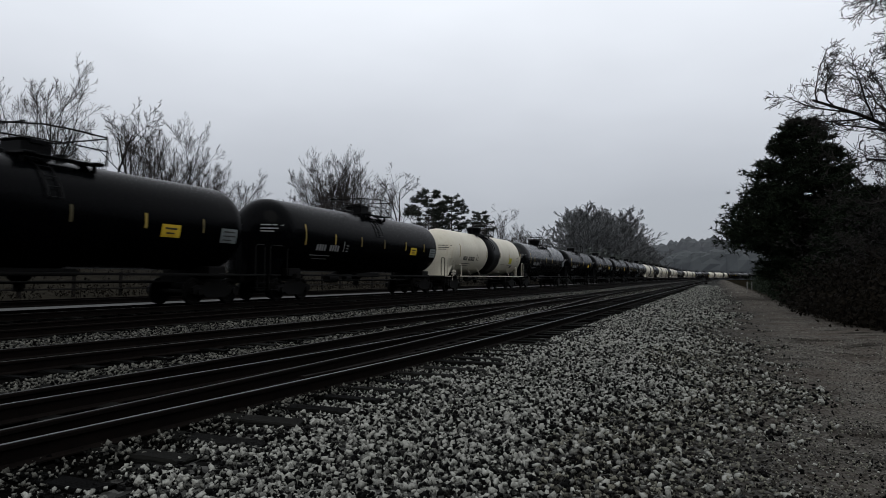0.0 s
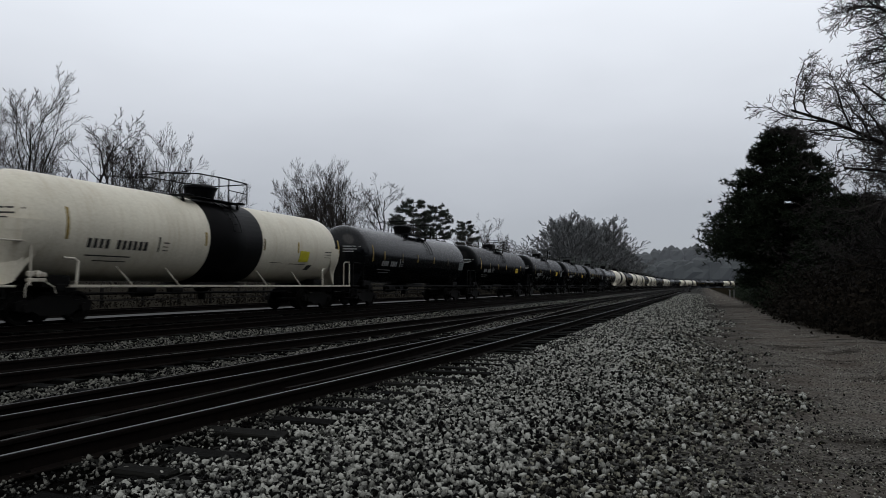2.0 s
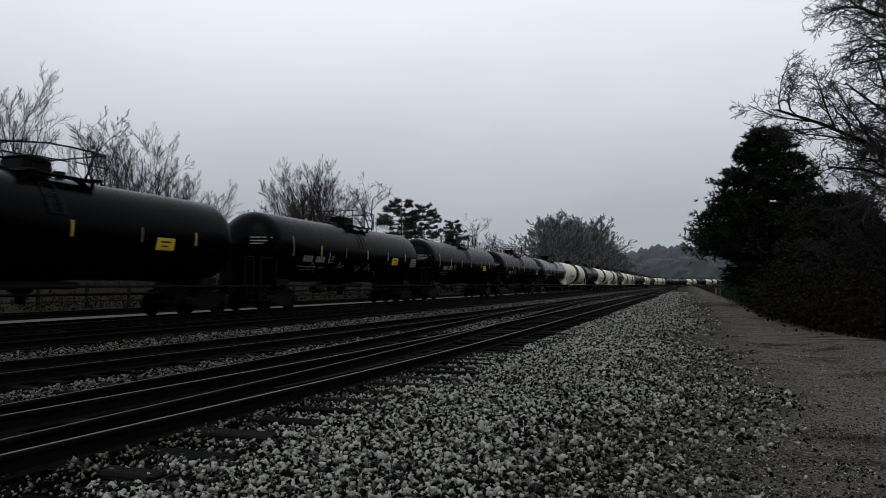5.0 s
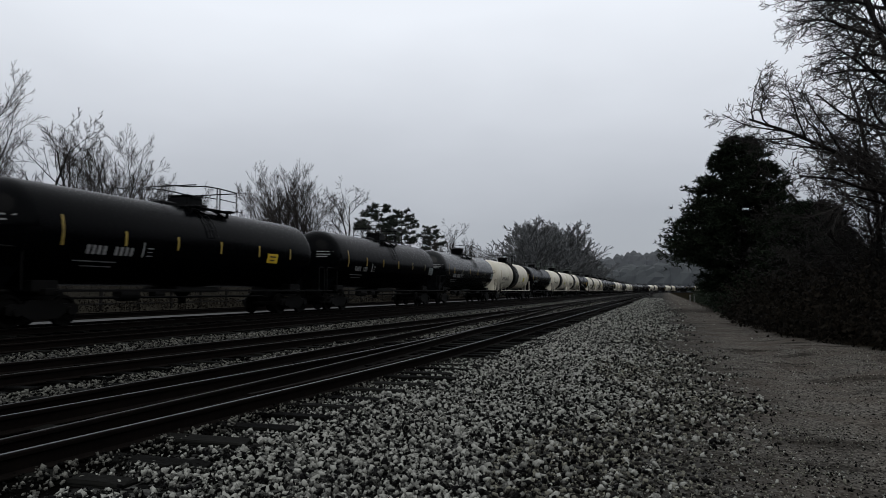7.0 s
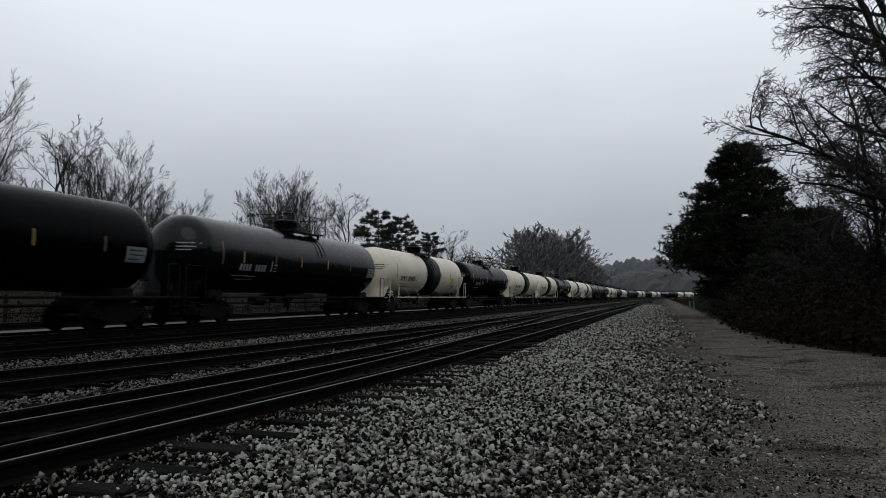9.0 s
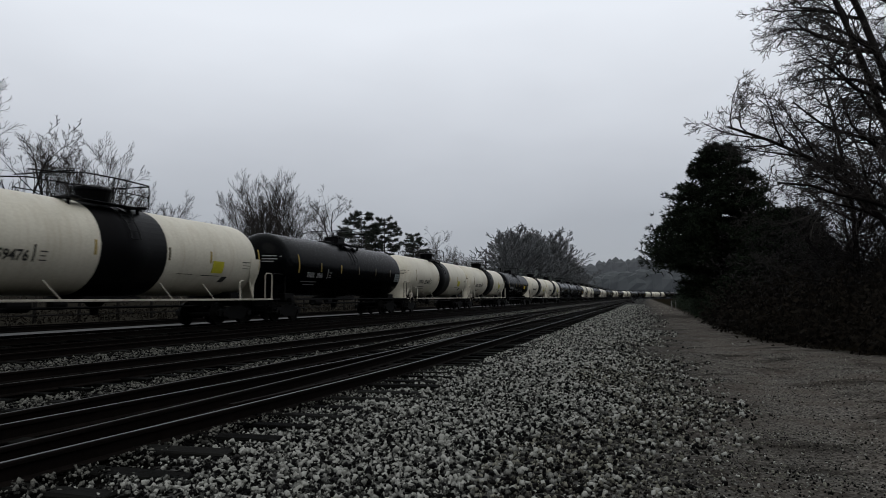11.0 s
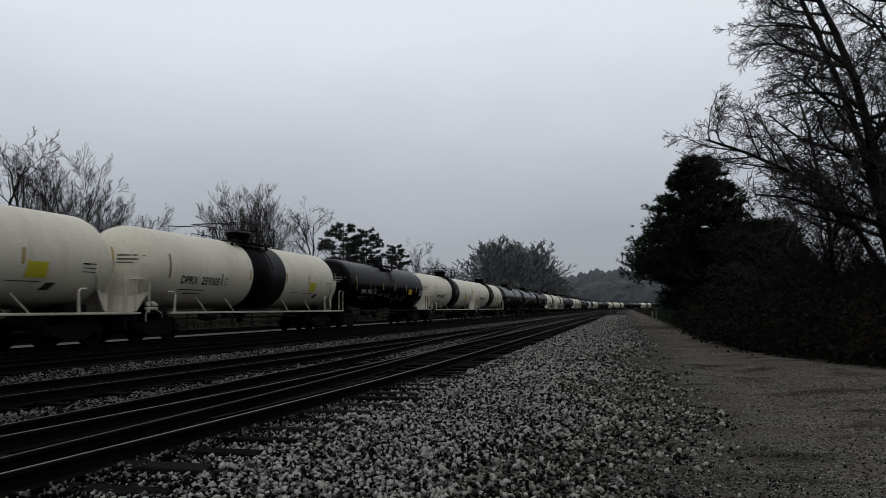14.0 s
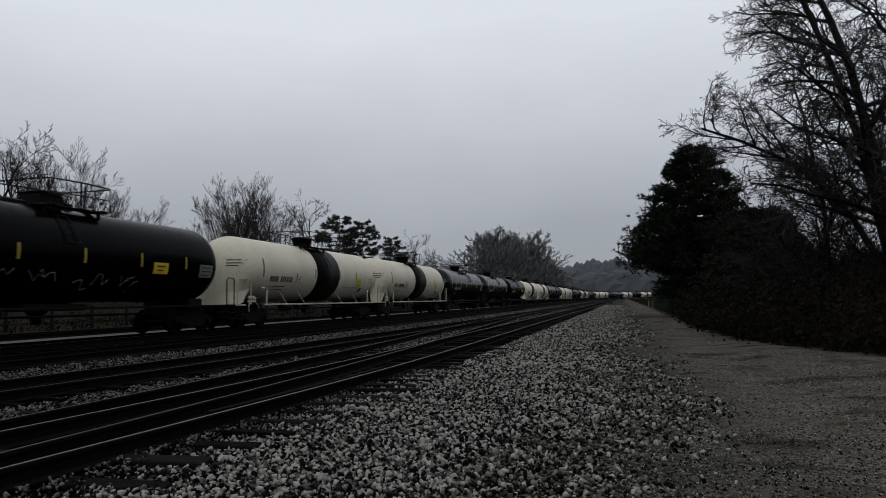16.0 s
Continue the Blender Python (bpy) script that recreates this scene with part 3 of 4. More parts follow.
def square_housing_shape():
    """A valve housing with a hinged lid, a low fitting beside it and a small vent."""
    s = Shape().box((0, 0.27, 4.38), (0.9, 0.92, 0.52), 0.05).box((0, 0.27, 4.66), (0.98, 1.0, 0.05), 0.02)
    s.box((0, -0.95, 4.22), (0.55, 0.85, 0.24), 0.05).box((0.46, 0.27, 4.60), (0.06, 0.5, 0.10), 0.01)
    s.tube([(0, 1.35, 4.1), (0, 1.35, 4.40)], 0.13, 10).tube([(0, 1.35, 4.38), (0, 1.35, 4.45)], 0.17, 10)
    return s.tube([(0.35, 1.0, 4.1), (0.35, 1.0, 4.34)], 0.06, 8)


def platform_shape(y0, y1):
    s = Shape()
    for x in (0.86, -0.86):
        s.box((x, (y0 + y1) / 2, 4.17), (0.42, y1 - y0, 0.035), 0.008)
        for y in (y0 + 0.15, y1 - 0.15):
            s.box((x * 0.95, y, 4.0), (0.10, 0.08, 0.30))
    for y in (y0 + 0.2, y1 - 0.2):
        s.box((0, y, 4.20), (2.2, 0.34, 0.05), 0.01)
    return s


def railing_shape(y0, y1, arch):
    """Pipe guard rails about the loading platform, on both sides."""
    s = Shape()
    for x in (1.14, -1.14):
        s.tube([(x, y1, 4.16), (x, y1, 4.98), (x, y1 - 1.0, 5.0), (x, (y0 + y1) / 2, 5.0)], 0.028, 6)
        s.tube([(x, y1 - 1.1, 4.16), (x, y1 - 1.1, 5.0)], 0.025, 6)
        s.tube([(x, y1, 4.58), (x, y1 - 1.1, 4.6)], 0.020, 5)
        s.tube([(x, (y0 + y1) / 2, 4.16), (x, (y0 + y1) / 2, 5.0)], 0.025, 6)
        if arch:
            s.tube([(x, (y0 + y1) / 2, 5.0), (x, y0 + 0.5, 4.97), (x, y0 - 0.6, 4.80), (x, y0 - 1.6, 4.72), (x, y0 - 1.7, 4.05)], 0.025, 6)
        else:
            s.tube([(x, (y0 + y1) / 2, 5.0), (x, y0, 4.96), (x, y0, 4.12)], 0.025, 6)
        s.tube([(x, (y0 + y1) / 2, 4.58), (x, y0, 4.56)], 0.020, 5)
    for y in (y0, y1):
        s.tube([(1.14, y, 4.96), (-1.14, y, 4.96)], 0.024, 6)
    return s


def ladder_shape(y, z0=1.1):
    s = Shape()
    zs = [4.16 - 0.28 * i for i in range(int((4.16 - z0) / 0.28) + 1)]
    for d in (-0.21, 0.21):
        s.tube([(shell_x(z, 0.09) if z > Z_TANK else R_TANK + 0.09, y + d, z) for z in zs], 0.022, 5)
    for z in zs:
        x = shell_x(z, 0.09) if z > Z_TANK else R_TANK + 0.09
        s.tube([(x, y - 0.21, z), (x, y + 0.21, z)], 0.014, 5)
    return s


def end_rail_shape(end, side):
    """A bent pipe handrail at a corner of an end platform: long at the rear, a narrow hoop at the front."""
    x = 1.42 * side
    near = 8.0 if end < 0 else 8.55
    return Shape().tube([(x, end * 9.12, 1.06), (x, end * 9.12, 2.10), (x, end * 9.05, 2.2), (x, end * (near + 0.1), 2.2), (x, end * near, 2.1), (x, end * near, 1.06)], 0.026, 6)


def grab_shape(end, side):
    x = 1.42 * side
    return Shape().tube([(x, end * 6.6, 1.06), (x, end * 6.55, 1.72), (x * 0.98, end * 6.65, 1.80), (x * 0.94, end * 6.95, 1.82)], 0.038, 6)


def head_shield_shape(end):
    """The plate that wraps the lower half of a tank head and tapers back along both sides."""
    s = Shape()
    plan = [(1.0, 7.5), (1.0, 7.75), (1.0, 8.0)] + [(math.cos(a), 8.0 + 1.02 * math.sin(a)) for a in np.linspace(0.25, math.pi / 2, 8)]
    plan = [(c, y - (0.36 if end > 0 else 0.0)) for c, y in plan]
    plan = plan + [(-c, y) for c, y in plan[-2::-1]]
    n = 7
    pts = []
    for skin in (0.045, 0.015):
        for c, y in plan:
            low = float(np.interp(y, [plan[0][1], plan[0][1] + 0.8], [2.25, 1.08]))
            for k in range(n):
                z = low + (2.76 - low) * k / (n - 1)
                x = c * max(1.18, shell_x(z, 0.0))
                pts.append((x + math.copysign(skin, c) * (abs(c) > 0.01), end * (y + skin), z))
    m = len(plan)
    for o in (0, m * n):
        s_faces = [(o + i * n + k, o + (i + 1) * n + k, o + (i + 1) * n + k + 1, o + i * n + k + 1) for i in range(m - 1) for k in range(n - 1)]
        s.f += s_faces if o == 0 else [f[::-1] for f in s_faces]
    rim = [i * n for i in range(m)] + [(m - 1) * n + k for k in range(1, n)] + [i * n + n - 1 for i in range(m - 2, -1, -1)] + [k for k in range(n - 2, 0, -1)]
    s.f += [(rim[i], rim[(i + 1) % len(rim)], rim[(i + 1) % len(rim)] + m * n, rim[i] + m * n) for i in range(len(rim))]
    s.v += pts
    return s


def brake_valve_shape():
    """The brake valve with its pipes, on the rear platform beside the saddle plate."""
    s = Shape().box((1.32, -7.75, 1.20), (0.16, 0.50, 0.10), 0.02).box((1.34, -7.95, 1.36), (0.12, 0.16, 0.16), 0.03).box((1.34, -7.55, 1.34), (0.10, 0.14, 0.12), 0.02)
    s.lathe_x([(1.30, 0.01), (1.30, 0.09), (1.43, 0.09), (1.45, 0.01)], 12, (-7.75, 1.36))
    s.tube([(1.36, -7.5, 1.15), (1.38, -7.25, 1.02), (1.38, -7.2, 0.85)], 0.016, 5)
    return s.tube([(1.36, -8.0, 1.15), (1.38, -8.1, 0.98), (1.38, -8.1, 0.75)], 0.016, 5)


def bolster_shape(end):
    return Shape().box((0, end * 6.9, 1.16), (2.1, 0.9, 0.36), 0.04).box((0, end * 6.9, 1.0), (2.5, 0.35, 0.22), 0.03)


def end_gear_shape(end):
    """Draft sill, striker and knuckle coupler."""
    s = Shape()
    s.box((0, end * 7.3, 0.92), (0.62, 3.4, 0.30), 0.02)
    s.box((0, end * 9.1, 0.88), (0.32, 0.5, 0.30), 0.04)
    s.box((0.06, end * 9.28, 0.88), (0.26, 0.22, 0.30), 0.05)
    return s


def step_shape(end, side):
    s = Shape()
    for x in (1.40 * side,):
        for y in (8.7, 9.15):
            s.tube([(x, end * y, 1.0), (x, end * y, 0.45)], 0.024, 5)
        for z in (0.47, 0.74):
            s.box((x, end * 8.92, z), (0.16, 0.46, 0.03))
    return s


def outlet_shape():
    s = Shape()
    s.box((0, 0.2, 1.08), (1.6, 2.6, 0.22), 0.08)
    k = len(s.v)
    n = 14
    rings = [(1.14, 0.34), (0.92, 0.30), (0.80, 0.16), (0.56, 0.14), (0.54, 0.0)]
    s.add([(r * math.cos(2 * math.pi * i / n), 0.2 + r * math.sin(2 * math.pi * i / n), z) for z, r in rings for i in range(n)],
          [(a * n + i, a * n + (i + 1) % n, (a + 1) * n + (i + 1) % n, (a + 1) * n + i)[::-1] for a in range(len(rings) - 1) for i in range(n)])
    return s


def brake_shape():
    s = Shape()
    s.tube([(0.9, -4.4, 0.82), (0.9, 4.4, 0.82)], 0.028, 5)
    s.tube([(-0.5, -5.0, 0.78), (0.3, 5.0, 0.78)], 0.024, 5)
    s.lathe_y([(-3.9, 0.02), (-3.9, 0.20), (-3.1, 0.20), (-3.1, 0.02)], 14, (0.75, 0.90))
    s.lathe_y([(-2.3, 0.02), (-2.3, 0.15), (-1.8, 0.15), (-1.8, 0.02)], 12, (0.75, 0.92))
    s.box((0.75, -2.7, 1.05), (0.08, 2.2, 0.10))
    return s


def sill_shape():
    """The running sill along a side, an angle section."""
    return Shape().box((1.42, 1.2, 1.05), (0.05, 16.0, 0.06), 0.01).box((1.36, 1.2, 1.015), (0.16, 16.0, 0.015)).box((-1.42, 1.2, 1.05), (0.05, 16.0, 0.06), 0.01)


def strut_shape(y, side):
    return Shape().tube([(1.42 * side, y + 0.28, 1.06), (1.30 * side, y - 0.26, 1.62)], 0.024, 5)


def tank_car(kind, label, marks=None, extras=()):
    """A four-axle tank car; its origin lies midway between the couplers on the rail top, its shown side towards +x."""
    white = kind == "white"
    paint = {"white": WHITE, "black": BLACK, "worn": BLUE_BLACK}[kind]
    trim = CREAM_STEEL if white else GEAR
    c = thing("tank_car", label, "tank car", "cars of the passing train")
    t = part("tank", shared(kind + "/tank", lambda: tank_shape(), paint, True), paint, c, {"white": "cream-white tank with rust-brown streaks", "black": "glossy black tank", "worn": "dusty blue-black tank"}[kind])
    if white:
        part("band", shared("white/band", lambda: tank_shape(heads=False, a=-1.22, b=1.86), BAND, True), BAND, c, "broad matt black band under the manway")
    y0, y1 = (-2.0, 1.3) if white else ((-0.6, 1.95) if kind == "black" else (-1.3, 1.95))
    part("manway", shared(kind + "/manway", manway_shape if kind != "black" else square_housing_shape, BAND, False), BAND, c, "black valve housing on top of the tank")
    part("platform", shared(kind + "/platform", lambda: platform_shape(y0, y1), BAND), BAND, c, "black steel loading platform")
    arch = white or "arch" in extras
    part("railing", shared("%s %s/railing" % (kind, arch), lambda: railing_shape(y0, y1, arch), BAND), BAND, c, "black bent-pipe guard rail")
    ly = {"white": 0.25, "black": 0.0, "worn": 1.0}[kind]
    part("ladder", shared(kind + "/ladder", lambda: ladder_shape(ly, 2.9 if white else 2.8), BAND), BAND, c, "black steel ladder down the tank's side")
    part("sill", shared(("white" if white else "black") + "/sill", sill_shape, trim), trim, c)
    for end in (-1, 1):
        for side in (1, -1):
            part("end_handrail", shared("%s/%d%d/end_handrail" % (white, end, side), lambda: end_rail_shape(end, side), trim), trim, c)
            if white:
                part("grab_iron", shared("%s/%d%d/grab_iron" % (white, end, side), lambda: grab_shape(end, side), trim), trim, c)
            part("step", shared("%d%d/step" % (end, side), lambda: step_shape(end, side), GEAR), GEAR, c)
        part("body_bolster", shared("%d/body_bolster" % end, lambda: bolster_shape(end), GEAR), GEAR, c)
        if white or end < 0:
            part("head_shield", shared("%s %d/head_shield" % (kind, end), lambda: head_shield_shape(end), paint), paint, c, ("cream-white" if white else "black") + " shield round the lower half of the tank head")
        part("coupler", shared("%d/coupler" % end, lambda: end_gear_shape(end), GEAR), GEAR, c)
        p = part("end_platform", shared("%s/%d/end_platform" % (white, end), lambda: Shape().box((0, end * 8.75, 1.04), (2.8, 0.75, 0.06), 0.01), trim), trim, c)
    for y in (-4.85, -2.85, 2.05, 4.5) if white else ():
        for side in (1, -1):
            part("strut", shared("%g %d/strut" % (y, side), lambda: strut_shape(y, side), trim), trim, c)
    if white:
        part("brake_valve", shared("w/brake_valve", brake_valve_shape, CREAM_STEEL), CREAM_STEEL, c, "cream-painted brake valve with pipes")
    part("outlet_valve", shared("o/outlet_valve", outlet_shape, GEAR), GEAR, c)
    part("brake_gear", shared("b/brake_gear", brake_shape, GEAR), GEAR, c)
    marks_at = (-7.0, -1.42, 2.0, 4.42, 7.85) if white else ((-6.8, -4.4, -1.95, 0.5, 3.1, 5.6) if kind == "black" else (-7.1, -5.7, -3.3, -1.05, 1.6, 4.2))
    for y in marks_at:
        lo, hi = (2.32, 3.2) if abs(y) > 6.5 else (2.44, 2.90)
        sh = shared("%s%g/reflector" % (white, y), lambda: sheet(Shape(), y - 0.045, y + 0.045, lo, hi), REFLECT)
        part("reflector", sh, REFLECT, c, "upright yellow reflector strip")
    if white:
        part("placard", shared("w/placard", lambda: sheet(Shape(), 4.58, 5.3, 2.08, 2.54, 0.014), LIME), LIME, c, "yellow-green placard")
        part("placard", shared("w2/placard", lambda: sheet(Shape(), 5.25, 5.6, 1.74, 1.96, 0.014, 0.16), INK), INK, c, "small tilted dark placard")
        stencils(c, "white", INK, ((2.6, 3.5, 1.98, 2.0), (4.0, 5.2, 1.96, 1.985), (6.6, 6.95, 2.56, 2.60), (7.0, 7.25, 2.57, 2.60), (6.65, 7.25, 2.44, 2.46), (6.65, 7.15, 2.32, 2.34)))
    else:
        if "placard" in extras:
            part("placard", shared("b/placard", lambda: sheet(Shape(), 3.75, 4.55, 2.22, 2.62, 0.014), YELLOW), YELLOW, c, "yellow warning panel")
            stencils(c, "placard", INK, ((3.9, 4.4, 2.46, 2.52), (3.95, 4.3, 2.32, 2.37)), 0.017)
        if "panel" in extras:
            pl = part("panel", shared("b/panel", lambda: sheet(Shape(), 6.5, 7.35, 2.16, 2.66, 0.014), PANEL), PANEL, c, "pale stencilled data panel")
            stencils(c, "panel", INK, ((6.62, 7.2, 2.52, 2.57), (6.62, 7.25, 2.38, 2.42), (6.62, 7.1, 2.24, 2.28)), 0.017)
        if "scrawl" in extras:
            rng = random.Random(len(bpy.data.objects))
            for g in range(9):
                sh = Shape()
                y = rng.uniform(-5.6, 3.6)
                z = rng.uniform(1.55, 2.0)
                pts = []
                for k in range(5):
                    z2 = z + rng.uniform(-0.15, 0.32)
                    pts.append((shell_x(z2, 0.01), y + 0.16 * k, z2))
                sh.tube(pts, 0.011, 4)
                part("spray_paint", sh, PALE, c, "faint pale spray-painted scrawl")
    mat = INK if white else PALE
    for z, w in ((3.06, 0.75), (2.92, 0.62), (2.80, 0.50)):
        part("end_stencil", shared("%s%g/end_stencil" % (white, z), lambda: end_letters_shape(z, w), mat), mat, c)
    if marks:
        y = -6.3 if white else -5.9
        for word in marks.split():
            me, width = lettering(word, 0.30 if white else 0.24, y, 2.14)
            me.materials.append(mat)
            part("lettering", me, mat, c, "car number in %s letters" % ("black" if white else "pale"))
            y += width + 0.22
    else:
        for y, n in ((-5.9, 4), (-4.8, 4)) if not white else ((-6.3, 4), (-5.25, 6)):
            for k in range(n):
                part("character", shared("%s %g %d/character" % (white, y, k), lambda: sheet(Shape(), y + 0.21 * k, y + 0.21 * k + 0.13, 2.13, 2.40), mat), mat, c)
    stencils(c, "marks", INK if white else PALE, ((-6.25, -4.6, 1.90, 1.935), (-5.9, -4.7, 1.76, 1.79), (-3.62, -3.56, 2.12, 2.60), (-3.4, -3.15, 2.40, 2.44), (-3.4, -3.2, 2.28, 2.31), (-3.4, -3.15, 2.16, 2.19)))
    return c, truck(c, -6.9) + truck(c, 6.9)


def end_letters_shape(z, w):
    """Rows of stencil on the dished head that faces down the line."""
    s = Shape()
    for z, w in ((z, w),):
        x0 = 0.55
        pts = []
        for k in range(5):
            x = x0 + w * k / 4
            q = math.sqrt(max(0.0, 1 - (x * x + (z - Z_TANK) ** 2) / R_TANK ** 2))
            for zz in (z - 0.024, z + 0.024):
                q = math.sqrt(max(0.0, 1 - (x * x + (zz - Z_TANK) ** 2) / R_TANK ** 2))
                pts.append((x, -REAR + DISH * (1 - q) - 0.03, zz))
        s.add(pts, [(2 * k, 2 * k + 2, 2 * k + 3, 2 * k + 1) for k in range(4)])
    return s


def stencils(c, key, mat, rows, lift=0.012):
    """Lines of small stencilled writing, each a plain bar."""
    for row in rows:
        part("stencil_line", shared("%s %s %s/stencil_line" % (key, mat.name, row), lambda: sheet(Shape(), *row, lift), mat), mat, c)


# right-hand tank ends of the first cars at the start, then an even spacing
ENDS = [21.2, 39.8, 58.55, 77.2, 95.7, 114.4, 133.0, 151.5, 170.1, 188.3, 206.6, 224.7, 242.5, 260.4, 278.9]
KINDS = "bbwnbbbbnwbwwbwwnnbwwnbwwbnbwbwnbwwbnwbwbbwnb"
SPEED = 14.669
LABELS = {"b": "black tank car with a square top housing, rolling past", "n": "dusty blue-black tank car, rolling past", "w": "cream-white tank car with a broad black middle band, rolling past"}
NUMBERS = {7: "TAEX 1371", 9: "DPRX 259476", 11: "DPRX 259489", 10: "TAEX 2936", 12: "DPRX 259305"}
EXTRAS = {0: ("placard", "panel", "arch"), 1: ("placard", "panel", "arch"), 3: ("panel",), 4: ("placard", "arch"), 5: ("placard", "panel", "scrawl"), 6: ("placard", "arch"), 7: ("panel",), 8: ("panel",), 10: ("panel", "arch"), 13: ("placard", "panel", "scrawl")}
while len(ENDS) < len(KINDS):
    ENDS.append(ENDS[-1] + 18.4)
TRAIN, WHEELS, PATTERN = [], [], {}
for i, k in enumerate(KINDS):
    s0 = ENDS[i] - 8.35
    if i < 17 or k not in PATTERN:
        car, sets = tank_car({"b": "black", "n": "worn", "w": "white"}[k], LABELS[k], NUMBERS.get(i), EXTRAS.get(i, ("placard",) if i % 2 else ("panel",)))
        if i >= 14 or k not in PATTERN:
            PATTERN[k] = car
    else:
        car = copy_thing(PATTERN[k], Matrix())
        sets = []
    TRAIN.append((car, s0))
    if i < 15:
        WHEELS += sets


def motions():
    """The train rolls towards and past the camera at an even speed."""
    times = [0, 0.034, 0.1, 0.3] + [1 + i for i in range(15)] + [15.7, 15.9, 15.967, 16]
    for car, s0 in TRAIN:
        rows = []
        for t in times:
            x, y, turn = train_path(s0 - SPEED * t - 330)
            rows.append((t, pose(x, y, 0.33, 0, 0, math.degrees(turn))))
        walk(car, rows)
    turn = math.degrees(SPEED / 0.457) / FPS
    for w in WHEELS:
        walk(w, [(k / FPS, pose(0, w.location.y, 0.457, turn * k)) for k in range(16 * FPS + 1)])

# ---------------------------------------------------------------- trees
def grow(seed, height, trunk_r, levels, first, spread, rise, forks, droop=0.0, lean=(0, 0), base_share=0.25, wiggle=0.16, twig=0.006, side=None, limb=0.50, stout=0.55, steady=0.5, fork=42, bend=(0, 0, 0), low=0.22, tips=2):
    """A bare broad-leaved tree: (thick, thin) meshes. spread: degrees of the first branches off the trunk; rise: how much tips turn upwards."""
    rng = random.Random(seed)
    thick, thin = Shape(), Shape()

    def branch(p, d, length, r, level):
        n = 7 if level == 0 else (5 if level == 1 else (4 if level == 2 else (3 if level < levels else tips)))
        pts, rad = [p.copy()], [r]
        q, dd = p.copy(), d.copy()
        tip = max(twig, r * (0.30 if level == 0 else 0.35))
        for i in range(n):
            dd = (dd + Vector((rng.gauss(0, wiggle), rng.gauss(0, wiggle), rng.gauss(0, wiggle * 0.6))) * (steady if level == 0 else 1.0) + Vector((0, 0, rise * (0.3 if level else 0.0))) + Vector(bend) * (level == 0) * (i + 1) / n - Vector((0, 0, droop * (level > 0)))).normalized()
            q = q + dd * (length / n)
            pts.append(q.copy())
            rad.append(r + (tip - r) * (i + 1) / n)
        (thick if level < 2 else thin).tube(pts, rad, 7 if level == 0 else (5 if level == 1 else 3), False)
        if level >= levels:
            return
        count = forks[level]
        for i in range(count):
            u = (first if level == 0 else low) + (1 - (first if level == 0 else low)) * (i + rng.random()) / count
            k = min(int(u * n), n - 1)
            f = u * n - k
            at = pts[k].lerp(pts[k + 1], f)
            rr = rad[k] + (rad[k + 1] - rad[k]) * f
            axis = (pts[k + 1] - pts[k]).normalized()
            turn = rng.uniform(0, 2 * math.pi)
            if side is not None and level == 0 and rng.random() < 0.6:
                turn = None
            if turn is None:
                out = Vector((side[0] + rng.gauss(0, 0.5), side[1] + rng.gauss(0, 0.7), 0)).normalized()
            else:
                a = axis.orthogonal().normalized()
                out = (a * math.cos(turn) + axis.cross(a) * math.sin(turn)).normalized()
            ang = radians(rng.gauss(spread if level == 0 else fork, 9))
            dirn = (axis * math.cos(ang) + out * math.sin(ang)).normalized()
            share = rng.uniform(0.75, 1.15)
            sub = length * (limb if level == 0 else 0.52) * share * (1.15 - 0.55 * u if level == 0 else 1.05 - 0.4 * u)
            branch(at, dirn, sub, max(twig, min(rr * 0.62, r * (stout if level == 0 else 0.55))), level + 1)

    branch(Vector((0, 0, -0.2)), Vector((lean[0], lean[1], 1)).normalized(), height * 0.86, trunk_r, 0)
    return thick, thin


def bare_tree(label, seed, group="", **kw):
    t = thing("bare_tree", label, "tree", group)
    thick, thin = grow(seed, **kw)
    part("trunk", thick, BARK, t, "dark trunk and limbs", True)
    part("crown", thin, TWIG if kw.get("twig", 0) > 0.008 else BARK, t, "leafless crown of fine twigs")
    return t


def place(t, x, y, turn=0.0, size=1.0, drop=0.0):
    z = float(ground_height(np.array(x), np.array(y))) - drop
    t.matrix_basis = pose(x, y, z, 0, 0, turn) @ Matrix.Scale(size, 4)
    return t


# the row behind the yard: upright, many-stemmed winter trees
VASE = dict(height=15.5, trunk_r=0.19, levels=4, first=0.08, tips=1, spread=36, rise=0.42, forks=(13, 7, 6, 4), wiggle=0.10, twig=0.0125, limb=0.60, fork=33, stout=0.6)
OPEN = dict(tips=1, height=14.0, trunk_r=0.17, levels=4, first=0.35, spread=36, rise=0.25, forks=(7, 5, 5, 3), wiggle=0.15, twig=0.016, stout=0.7)
LOW = dict(height=8.0, trunk_r=0.10, levels=4, first=0.04, tips=1, spread=40, rise=0.35, forks=(11, 6, 5, 3), wiggle=0.12, twig=0.013, limb=0.62, fork=34)
vases = [bare_tree("leafless upright tree behind the yard", 11 + i, "trees behind the yard", **VASE) for i in range(3)]
opens = [bare_tree("thin, sparsely branched bare tree behind the yard", 31 + i, "trees behind the yard", **OPEN) for i in range(2)]
lows = [bare_tree("low bare scrub tree behind the yard", 51 + i, "trees behind the yard", **LOW) for i in range(2)]
USED = set()


def plant(kind, pick, x, y, turn, size):
    proto = kind[pick]
    if id(proto) not in USED:
        USED.add(id(proto))
        return place(proto, x, y, turn, size)
    z = float(ground_height(np.array(x), np.array(y)))
    ob = copy_thing(proto, Matrix())
    ob.matrix_basis = pose(x, y, z, 0, 0, turn) @ Matrix.Scale(size, 4)
    return ob


